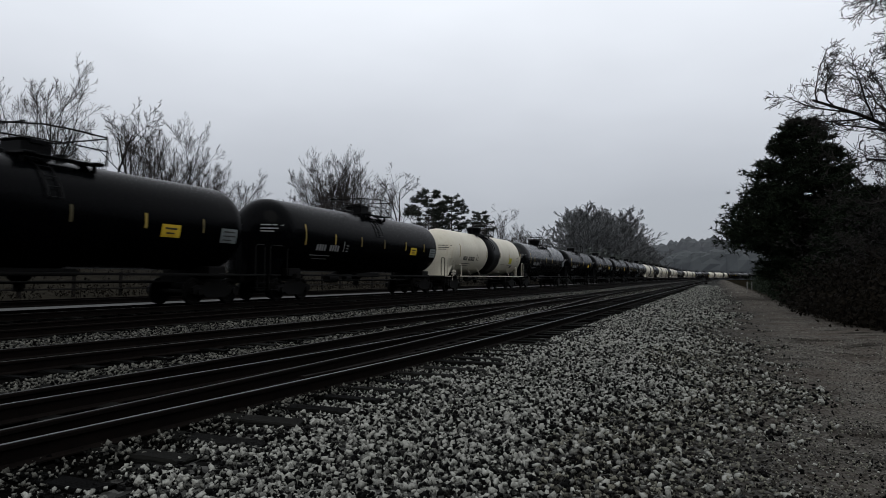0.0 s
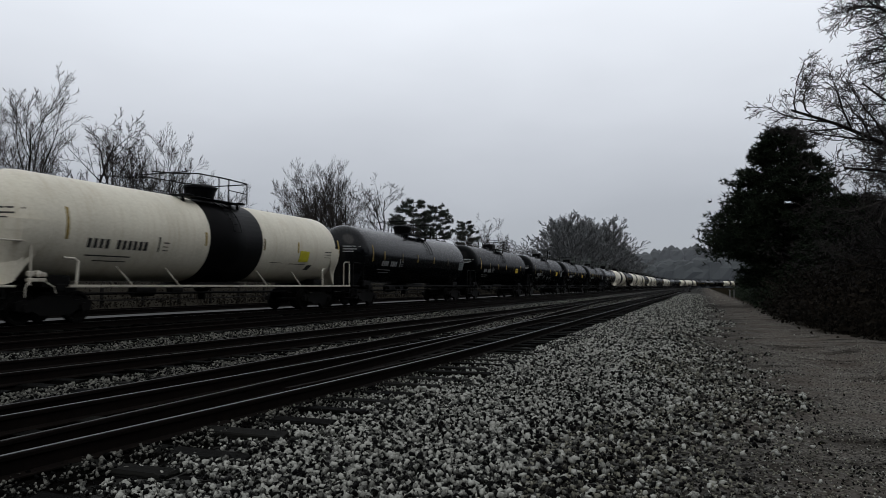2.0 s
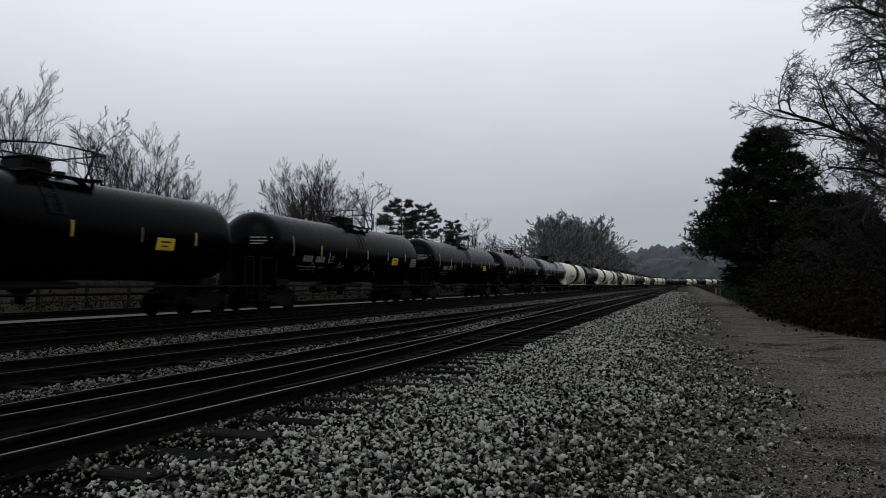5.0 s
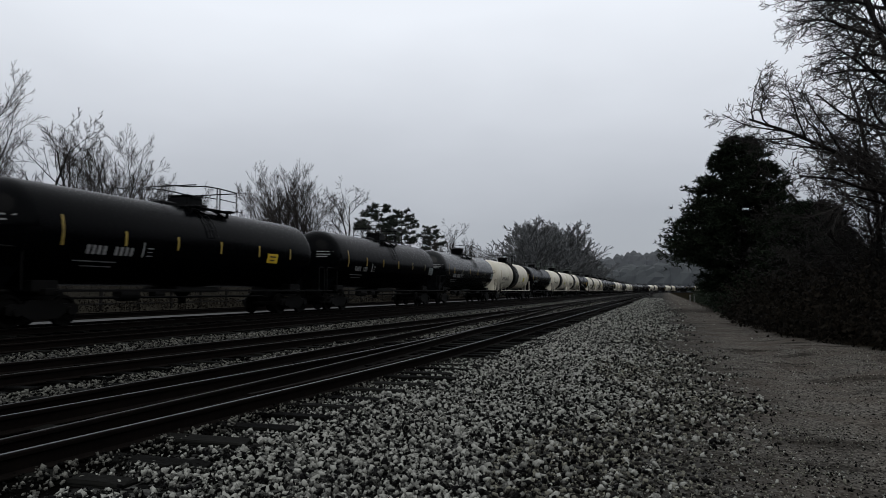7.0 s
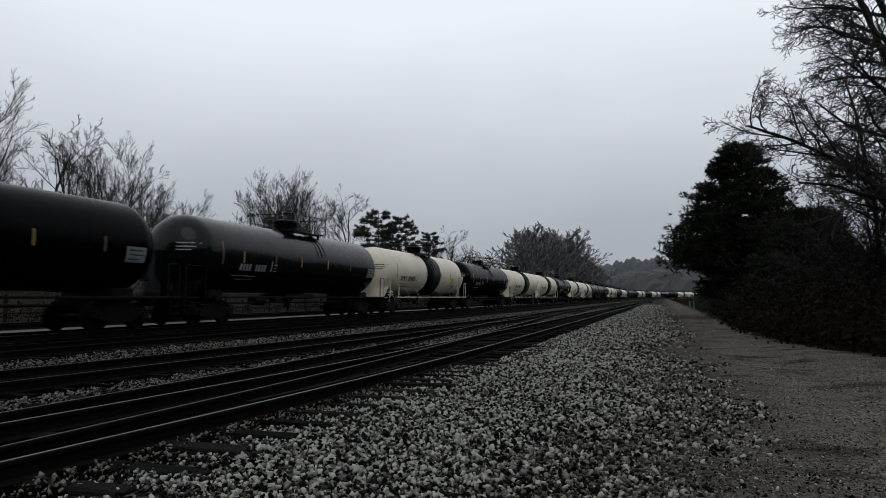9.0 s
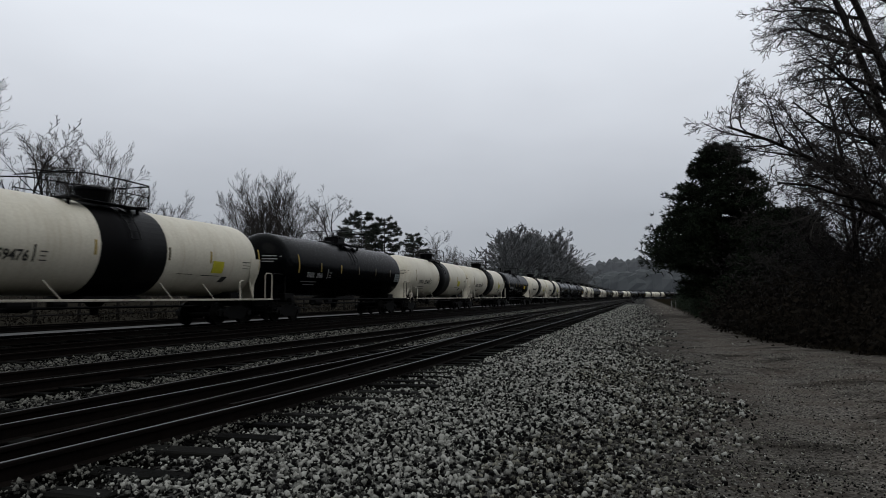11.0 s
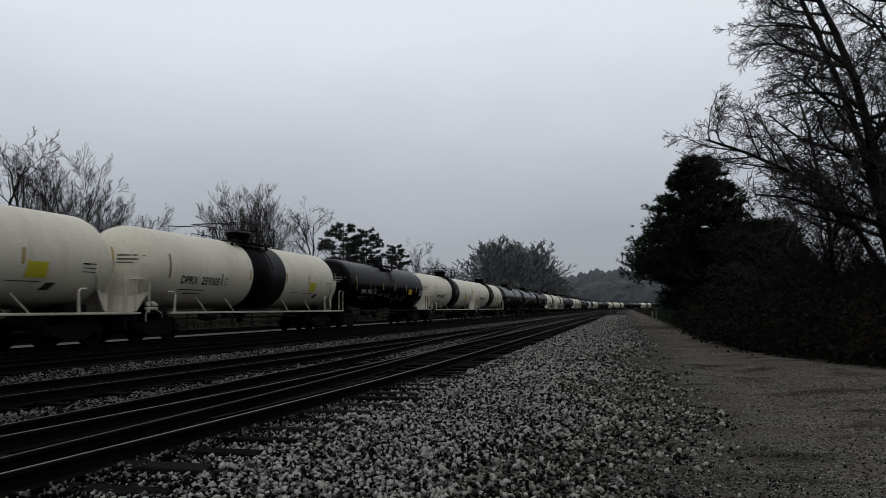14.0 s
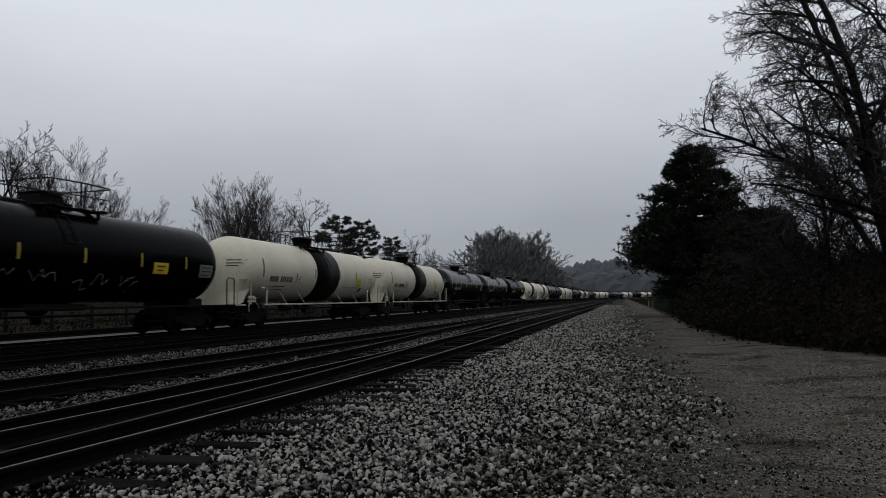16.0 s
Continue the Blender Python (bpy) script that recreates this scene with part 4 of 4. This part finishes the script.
for spec in ((0, -45, 27, 10, 1.0), (1, -46, 31, 80, 1.02), (2, -44, 34.5, 200, 1.04), (0, -49, 36, 140, 1.0), (1, -47, 23, 30, 1.0), (2, -48, 18, 0, 1.0),
             (2, -45, 46, 40, 0.95), (1, -47, 48, 190, 0.98), (0, -46, 49.5, 250, 1.0), (1, -45, 52.5, 10, 0.84), (0, -48, 55.5, 90, 0.80), (2, -46, 58.5, 200, 0.74), (1, -45, 62, 20, 0.60),
             (1, -45, 71, 120, 0.95), (2, -46, 76, 300, 1.13), (0, -45, 80, 60, 1.2), (1, -47, 84, 200, 1.15), (0, -48, 78, 130, 1.15), (2, -44, 73.5, 10, 1.0),
             (2, -48, 88, 20, 0.90), (1, -46, 150, 20, 0.92), (0, -46, 161, 220, 0.9), (2, -47, 174, 120, 0.92), (2, -47, 188, 0, 0.85)):
    plant(vases, *spec[:4], spec[4] * 0.74)
for spec in ((0, -45, 40, 0, 0.92), (1, -45, 43.2, 150, 0.95), (1, -46, 94, 70, 1.12), (0, -46, 98, 190, 1.1), (1, -46, 146, 30, 1.05)):
    plant(opens, *spec)
rng = random.Random(7)
for i in range(30):
    y = 16 + i * 5.2 + rng.uniform(-1.5, 1.5)
    plant(lows, i % 2, -41 - rng.uniform(0, 5), y, rng.uniform(0, 360), rng.uniform(0.7, 1.15))


def needle_tree(label, seed, height, width, name="pine_tree", start=0.06, power=0.8, tuft=0.42, density=1.0, flat=False, lumps=0.25, stalk=0.16, leaf=None, foot=0.62):
    """An evergreen: a tapered trunk, whorls of limbs and sprays of needle blades along them."""
    rng = random.Random(seed)
    t = thing(name, label, "tree")
    wood = Shape()
    wood.tube([(0, 0, -0.3), (0.05, 0, height * 0.4), (0, 0.04, height * 0.97)], [stalk, stalk * 0.65, 0.03], 8, False)
    v, f = [], []
    z = height * start
    while z < height * 0.985:
        u = (z - height * start) / (height * (1 - start))
        if flat:
            reach = width * (0.55 + 0.45 * math.sin(math.pi * min(1, u * 1.15))) * (1 - u * 0.3)
        else:
            reach = width * (min(1, foot + u * 3) * (1 - u) ** power + 0.03)
        for k in range(rng.randint(9, 11) if not flat else 6):
            a = rng.uniform(0, 2 * math.pi)
            ln = reach * rng.uniform(1 - lumps * 1.6, 1 + lumps)
            up = rng.uniform(-0.10, 0.30) if not flat else rng.uniform(0.0, 0.25)
            d = Vector((math.cos(a), math.sin(a), up))
            p0 = Vector((0, 0, z))
            tip = p0 + d * ln
            wood.tube([p0, p0 + d * ln * 0.55 - Vector((0, 0, 0.04 * ln)), tip], [0.05 * (1 - u) + 0.02, 0.03, 0.012], 4, False)
            count = max(4, int(ln * 7 * density))
            for j in range(count):
                w = (0.25 if not flat else 0.45) + 0.77 * rng.random() ** 0.7
                c = p0 + d * ln * w - Vector((0, 0, 0.03 * ln)) + Vector((rng.gauss(0, 0.16), rng.gauss(0, 0.16), rng.gauss(0, 0.19 if flat else 0.12))) * max(0.6, ln * 0.35)
                for b in range(6):
                    q = Vector((rng.gauss(0, 1) + d.x, rng.gauss(0, 1) + d.y, rng.gauss(0.25, 0.8))).normalized()
                    s = q.cross(Vector((rng.gauss(0, 1), rng.gauss(0, 1), rng.gauss(0, 1)))).normalized() * tuft * 0.11
                    i0 = len(v)
                    lng = tuft * rng.uniform(0.7, 1.2)
                    v += [c - s, c + s, c + q * lng]
                    f.append((i0, i0 + 1, i0 + 2))
        z += height * (0.024 if not flat else 0.055) * rng.uniform(0.8, 1.2)
    part("trunk", wood, BARK, t, "dark straight trunk with limbs", True)
    part("crown", bulk("crown", np.array([tuple(p) for p in v]), np.array(f), leaf or NEEDLE), NEEDLE, t, "dense dark green needle sprays")
    return t


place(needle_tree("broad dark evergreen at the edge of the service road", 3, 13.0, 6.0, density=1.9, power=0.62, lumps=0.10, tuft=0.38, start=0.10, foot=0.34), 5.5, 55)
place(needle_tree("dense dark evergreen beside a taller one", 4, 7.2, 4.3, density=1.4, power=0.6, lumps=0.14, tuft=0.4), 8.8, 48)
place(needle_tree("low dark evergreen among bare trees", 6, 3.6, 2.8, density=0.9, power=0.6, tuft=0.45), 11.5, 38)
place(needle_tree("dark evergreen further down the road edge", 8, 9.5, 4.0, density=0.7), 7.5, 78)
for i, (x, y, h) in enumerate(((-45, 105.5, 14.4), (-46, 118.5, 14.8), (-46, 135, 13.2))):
    place(needle_tree("tall pine with flat layered crown behind the yard", 20 + i, h, 3.3 - 0.4 * i, "layered_pine", 0.5, 0.6, 0.5, 2.4, True, 0.3, 0.2, HAZED_NEEDLE), x, y)

# beside the road: tall spreading trees, some leaning out over it
BROAD = dict(rise=0.04, wiggle=0.23, twig=0.0085, fork=46, low=0.12)
place(bare_tree("leaning leafless tree reaching over the road", 75, "", height=12.6, trunk_r=0.15, levels=4, first=0.40, spread=38, forks=(14, 8, 7, 4), bend=(-0.43, 0.05, 0), limb=0.30, steady=0.25, stout=0.6, **BROAD), 9.1, 27)
place(bare_tree("tall spreading leafless tree beside the service road", 71, "", height=21, trunk_r=0.24, levels=4, first=0.20, spread=66, forks=(17, 9, 7, 5), side=(-1, 0.1), lean=(-0.05, 0), limb=0.25, steady=0.26, stout=0.40, **BROAD), 9.2, 26.0)
place(bare_tree("slanting leafless tree with wide limbs", 78, "", height=19, trunk_r=0.19, levels=4, first=0.22, spread=60, forks=(15, 9, 7, 5), side=(-1, -0.2), lean=(-0.17, 0), limb=0.24, steady=0.26, stout=0.42, **BROAD), 9.6, 27.5)
place(bare_tree("tall leafless tree with a dense crown", 79, "", height=21, trunk_r=0.22, levels=4, first=0.2, spread=58, forks=(15, 8, 7, 5), side=(-1, 0.2), lean=(-0.0, 0), limb=0.25, steady=0.22, stout=0.42, **BROAD), 10.2, 28.0)
place(bare_tree("slender leafless tree among brush", 82, "", height=12.0, trunk_r=0.13, levels=4, first=0.16, spread=50, forks=(14, 8, 6, 4), lean=(-0.04, 0), limb=0.30, steady=0.4, stout=0.45, **BROAD), 7.5, 28.5)
place(bare_tree("slender leafless tree behind brush", 85, "", height=12, trunk_r=0.13, levels=4, first=0.1, spread=52, forks=(16, 9, 7, 4), limb=0.36, steady=0.4, stout=0.45, **BROAD), 10.8, 34)
place(bare_tree("young leafless tree at the edge of the brush", 88, "", height=9.5, trunk_r=0.10, levels=4, first=0.08, spread=48, forks=(15, 8, 7, 4), limb=0.36, steady=0.5, stout=0.5, **BROAD), 9.2, 36)
place(bare_tree("thin leafless sapling among brush", 92, "", height=8.2, trunk_r=0.08, levels=4, first=0.08, spread=50, forks=(14, 8, 6, 4), limb=0.38, steady=0.6, stout=0.5, **BROAD), 8.3, 31)
place(bare_tree("thin leafless tree behind saplings", 95, "", height=12.5, trunk_r=0.12, levels=4, first=0.1, spread=50, forks=(16, 8, 7, 4), limb=0.33, steady=0.4, stout=0.45, **BROAD), 12.4, 32)
place(bare_tree("tall slim leafless tree behind saplings", 98, "", height=17, trunk_r=0.16, levels=4, first=0.12, spread=52, forks=(18, 8, 7, 4), limb=0.30, steady=0.3, stout=0.42, **BROAD), 12.8, 30)


def thicket(seed, x0, x1, y0, y1, count, low, high, name, label, mat, leafy, edged=True, coarse=1.0):
    """Tangled brush: arching stems, with withered or evergreen leaves where it has them."""
    rng = random.Random(seed)
    s = Shape()
    v, f = [], []
    for _ in range(count):
        x, y = rng.uniform(x0, x1), rng.uniform(y0, y1)
        edge = np.interp(y, [14, 17.7, 19.8, 22, 23, 27.5, 34, 74, 130], [7.6, 6.1, 5.2, 4.6, 4.1, 3.6, 3.3, 3.9, 4.6])
        if edged and x < edge:
            continue
        h = rng.uniform(low, high) * (min(1.0, 0.35 + 0.5 * (x - edge)) if edged else 1.0)
        z = float(ground_height(np.array(x), np.array(y)))
        p = Vector((x, y, z - 0.05))
        d = Vector((rng.gauss(0, 0.35), rng.gauss(0, 0.35), 1)).normalized()
        pts = [p]
        for k in range(4):
            d = (d + Vector((rng.gauss(0, 0.22), rng.gauss(0, 0.22), -0.12))).normalized()
            pts.append(pts[-1] + d * h / 4)
        s.tube(pts, [0.016, 0.014, 0.011, 0.008, 0.005], 3, False)
        for k in range(leafy):
            u = rng.uniform(0.1, 1)
            i = min(int(u * 4), 3)
            c = pts[i].lerp(pts[i + 1], u * 4 - i) + Vector((rng.gauss(0, 0.22), rng.gauss(0, 0.22), rng.gauss(0, 0.16)))
            q = Vector((rng.gauss(0, 1), rng.gauss(0, 1), rng.gauss(0, 1))).normalized() * rng.uniform(0.08, 0.2) * coarse
            w = q.orthogonal().normalized() * rng.uniform(0.03, 0.07) * coarse
            i0 = len(v)
            v += [c - w, c + w, c + q]
            f.append((i0, i0 + 1, i0 + 2))
    k = len(s.v)
    s.v += [tuple(a) for a in v]
    s.f += [tuple(i + k for i in t) for t in f]
    tagged(part(name, s, mat), label, "brush", kind="stuff")


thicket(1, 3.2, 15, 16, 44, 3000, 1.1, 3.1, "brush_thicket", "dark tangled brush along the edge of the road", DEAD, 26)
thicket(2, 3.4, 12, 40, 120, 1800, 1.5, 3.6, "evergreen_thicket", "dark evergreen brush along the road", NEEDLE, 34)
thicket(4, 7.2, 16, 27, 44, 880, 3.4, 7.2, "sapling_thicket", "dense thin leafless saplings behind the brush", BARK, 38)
thicket(5, -46, -36, 4, 200, 2600, 2.2, 5.0, "bank_brush", "grey leafless brush on the bank behind the yard", TWIG, 16, False)
thicket(6, -60, -49, 20, 260, 2000, 4.0, 7.5, "background_saplings", "grey leafless wood edge behind the yard", TWIG, 22, False)
thicket(8, -34.5, -29.2, 5, 130, 1700, 0.3, 1.0, "bank_weeds", "low withered weeds along the fence", DEAD, 5, False)
thicket(3, 3.0, 14, 15, 40, 900, 0.2, 0.5, "dry_weeds", "low withered weeds at the road's edge", DEAD, 8)

# the rounded stand of trees far down the line, its haze put into paler colours
stand = bare_tree("bare tree in a hazy stand beyond the train", 120, "far stand of trees", height=12, trunk_r=0.2, levels=4, first=0.04, tips=1, spread=36, rise=0.4, forks=(13, 7, 6, 3), wiggle=0.10, twig=0.03, limb=0.62, fork=34, stout=0.6)
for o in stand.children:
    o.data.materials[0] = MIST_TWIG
first = True
for i in range(22):
    y = 150 + i * 8.2
    h = 11.4 + 4.9 * math.sin(math.pi * min(1, (i + 2) / 16)) + 1.1 * math.sin(i * 2.3)
    ob = stand if first else copy_thing(stand, Matrix())
    first = False
    ob.matrix_basis = pose(-27.5 - 2.2 * (i % 3), y, 0.1, 0, 0, i * 77) @ Matrix.Diagonal((h / 7.0, h / 7.0, h / 11.5, 1))
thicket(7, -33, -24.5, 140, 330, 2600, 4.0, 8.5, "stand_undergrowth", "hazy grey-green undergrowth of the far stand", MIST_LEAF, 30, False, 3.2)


def far_wood():
    """The misty wood at the bend: uneven rows of crowns, the back ones paler through more emission for haze."""
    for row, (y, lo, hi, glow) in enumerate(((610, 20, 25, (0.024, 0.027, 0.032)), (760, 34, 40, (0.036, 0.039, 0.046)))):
        rng = random.Random(40 + row)
        s = Shape()
        x = -640.0
        while x < 380:
            h = rng.uniform(lo, hi) * (1 + 0.16 * math.sin(x * 0.014 + row))
            w = rng.uniform(6, 11)
            yy = y + rng.uniform(-6, 6)
            n = 9
            rings = [(0, 0.8), (h * 0.3, 1.1), (h * 0.6, 1.1), (h * 0.8, 0.95), (h * 0.93, 0.7), (h, 0.2), (h * 1.02, 0.02)]
            jit = [[rng.uniform(0.75, 1.2) for _ in range(n)] for _ in rings]
            pts = [(x + w * r * jit[j][k] * math.cos(2 * math.pi * k / n), yy + w * r * jit[j][k] * math.sin(2 * math.pi * k / n), z + (rng.uniform(-0.8, 0.8) if 0 < j else 0)) for j, (z, r) in enumerate(rings) for k in range(n)]
            s.add(pts, [(j * n + k, j * n + (k + 1) % n, (j + 1) * n + (k + 1) % n, (j + 1) * n + k) for j in range(len(rings) - 1) for k in range(n)])
            x += w * rng.uniform(0.5, 1.0)
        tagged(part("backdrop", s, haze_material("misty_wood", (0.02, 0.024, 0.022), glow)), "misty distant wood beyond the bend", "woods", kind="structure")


far_wood()


def unseen_wood():
    """Unseen wood along the road behind the camera, added to darken the tanks' reflections."""
    rng = random.Random(60)
    s = Shape()
    for row, x0 in enumerate((21.0, 29.0)):
        y = -90.0
        while y < 40:
            h, w, n = rng.uniform(11, 16), rng.uniform(3, 5), 9
            x = x0 + rng.uniform(-2, 2)
            rings = [(-1, 0.7), (h * 0.3, 1.1), (h * 0.6, 1.0), (h * 0.85, 0.6), (h, 0.08)]
            pts = [(x + w * q * rng.uniform(0.75, 1.2) * math.cos(2 * math.pi * k / n), y + w * q * rng.uniform(0.75, 1.2) * math.sin(2 * math.pi * k / n), z) for z, q in rings for k in range(n)]
            s.add(pts, [(j * n + k, j * n + (k + 1) % n, (j + 1) * n + (k + 1) % n, (j + 1) * n + k) for j in range(len(rings) - 1) for k in range(n)])
            y += w * rng.uniform(0.8, 1.3)
    tagged(part("backdrop", s, NEEDLE), "unseen dark wood added behind the camera along the service road", "woods", kind="structure")


unseen_wood()


# ---------------------------------------------------------------- small things along the yard
def fence():
    t = thing("rail_fence", "brown weathered timber rail fence behind the yard", "fence")
    post = Shape().box((0, 0, 0.6), (0.14, 0.14, 1.5), 0.01).mesh("post")
    bar = Shape().box((0, 0, 0), (0.05, 3.0, 0.09), 0.01).mesh("board")
    for me in (post, bar):
        me.materials.append(WOOD)
    for i in range(40):
        y = 8 + i * 3
        p = part("post", post, WOOD, t)
        p.location = (-31.0, y, 0.1)
        for z in (0.45, 0.85, 1.25):
            b = part("board", bar, WOOD, t)
            b.location = (-30.9, y + 1.5, 0.1 + z)
    return t


fence()


def marker_post(x, y, h):
    t = tagged(part("marker_post", Shape().box((0, 0, h / 2), (0.16, 0.16, h), 0.02), POST), "short pale marker post at the road's edge", "post", "pair of marker posts")
    t.location = (x, y, -0.1)


marker_post(3.2, 95, 1.0)
marker_post(3.75, 96, 1.05)


def switch_stand(x, y):
    t = thing("switch_stand", "dark switch stand with a small target beside the track", "switch stand")
    part("base", Shape().box((0, 0, 0.12), (0.7, 0.4, 0.24), 0.03), GEAR, t)
    part("mast", Shape().tube([(0, 0, 0.2), (0, 0, 1.7)], 0.04, 8), GEAR, t)
    part("target", Shape().box((0, 0, 1.55), (0.5, 0.04, 0.34), 0.03), GEAR, t)
    part("lever", Shape().tube([(0.05, 0, 0.25), (0.5, 0.2, 0.75)], 0.025, 6), GEAR, t)
    t.location = (x, y, 0)


switch_stand(-2.9, 170)

# ---------------------------------------------------------------- ties, last
def lay_ties(t, key, base, y0, y1, step, long=1.0, shift=0.0):
    rng = random.Random(len(key))
    y, i = y0, 0
    while y < y1:
        o = part("tie", TIE_MESHES[rng.randrange(4)], TIE, t)
        o.matrix_basis = pose(smooth_x(TRACKS[key], y) + shift + rng.uniform(-0.05, 0.05), y + rng.uniform(-0.03, 0.03), base - 0.07 + rng.uniform(-0.012, 0.012), 0, rng.uniform(-0.5, 0.5), rng.uniform(-2.2, 2.2)) @ Matrix.Diagonal((long * rng.uniform(0.96, 1.04), 1, 1, 1))
        y += step
        i += 1


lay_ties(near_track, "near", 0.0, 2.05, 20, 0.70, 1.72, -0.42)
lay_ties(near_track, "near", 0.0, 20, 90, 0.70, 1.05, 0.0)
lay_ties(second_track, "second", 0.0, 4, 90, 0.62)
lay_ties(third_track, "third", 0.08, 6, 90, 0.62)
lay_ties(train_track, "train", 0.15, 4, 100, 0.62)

motions()
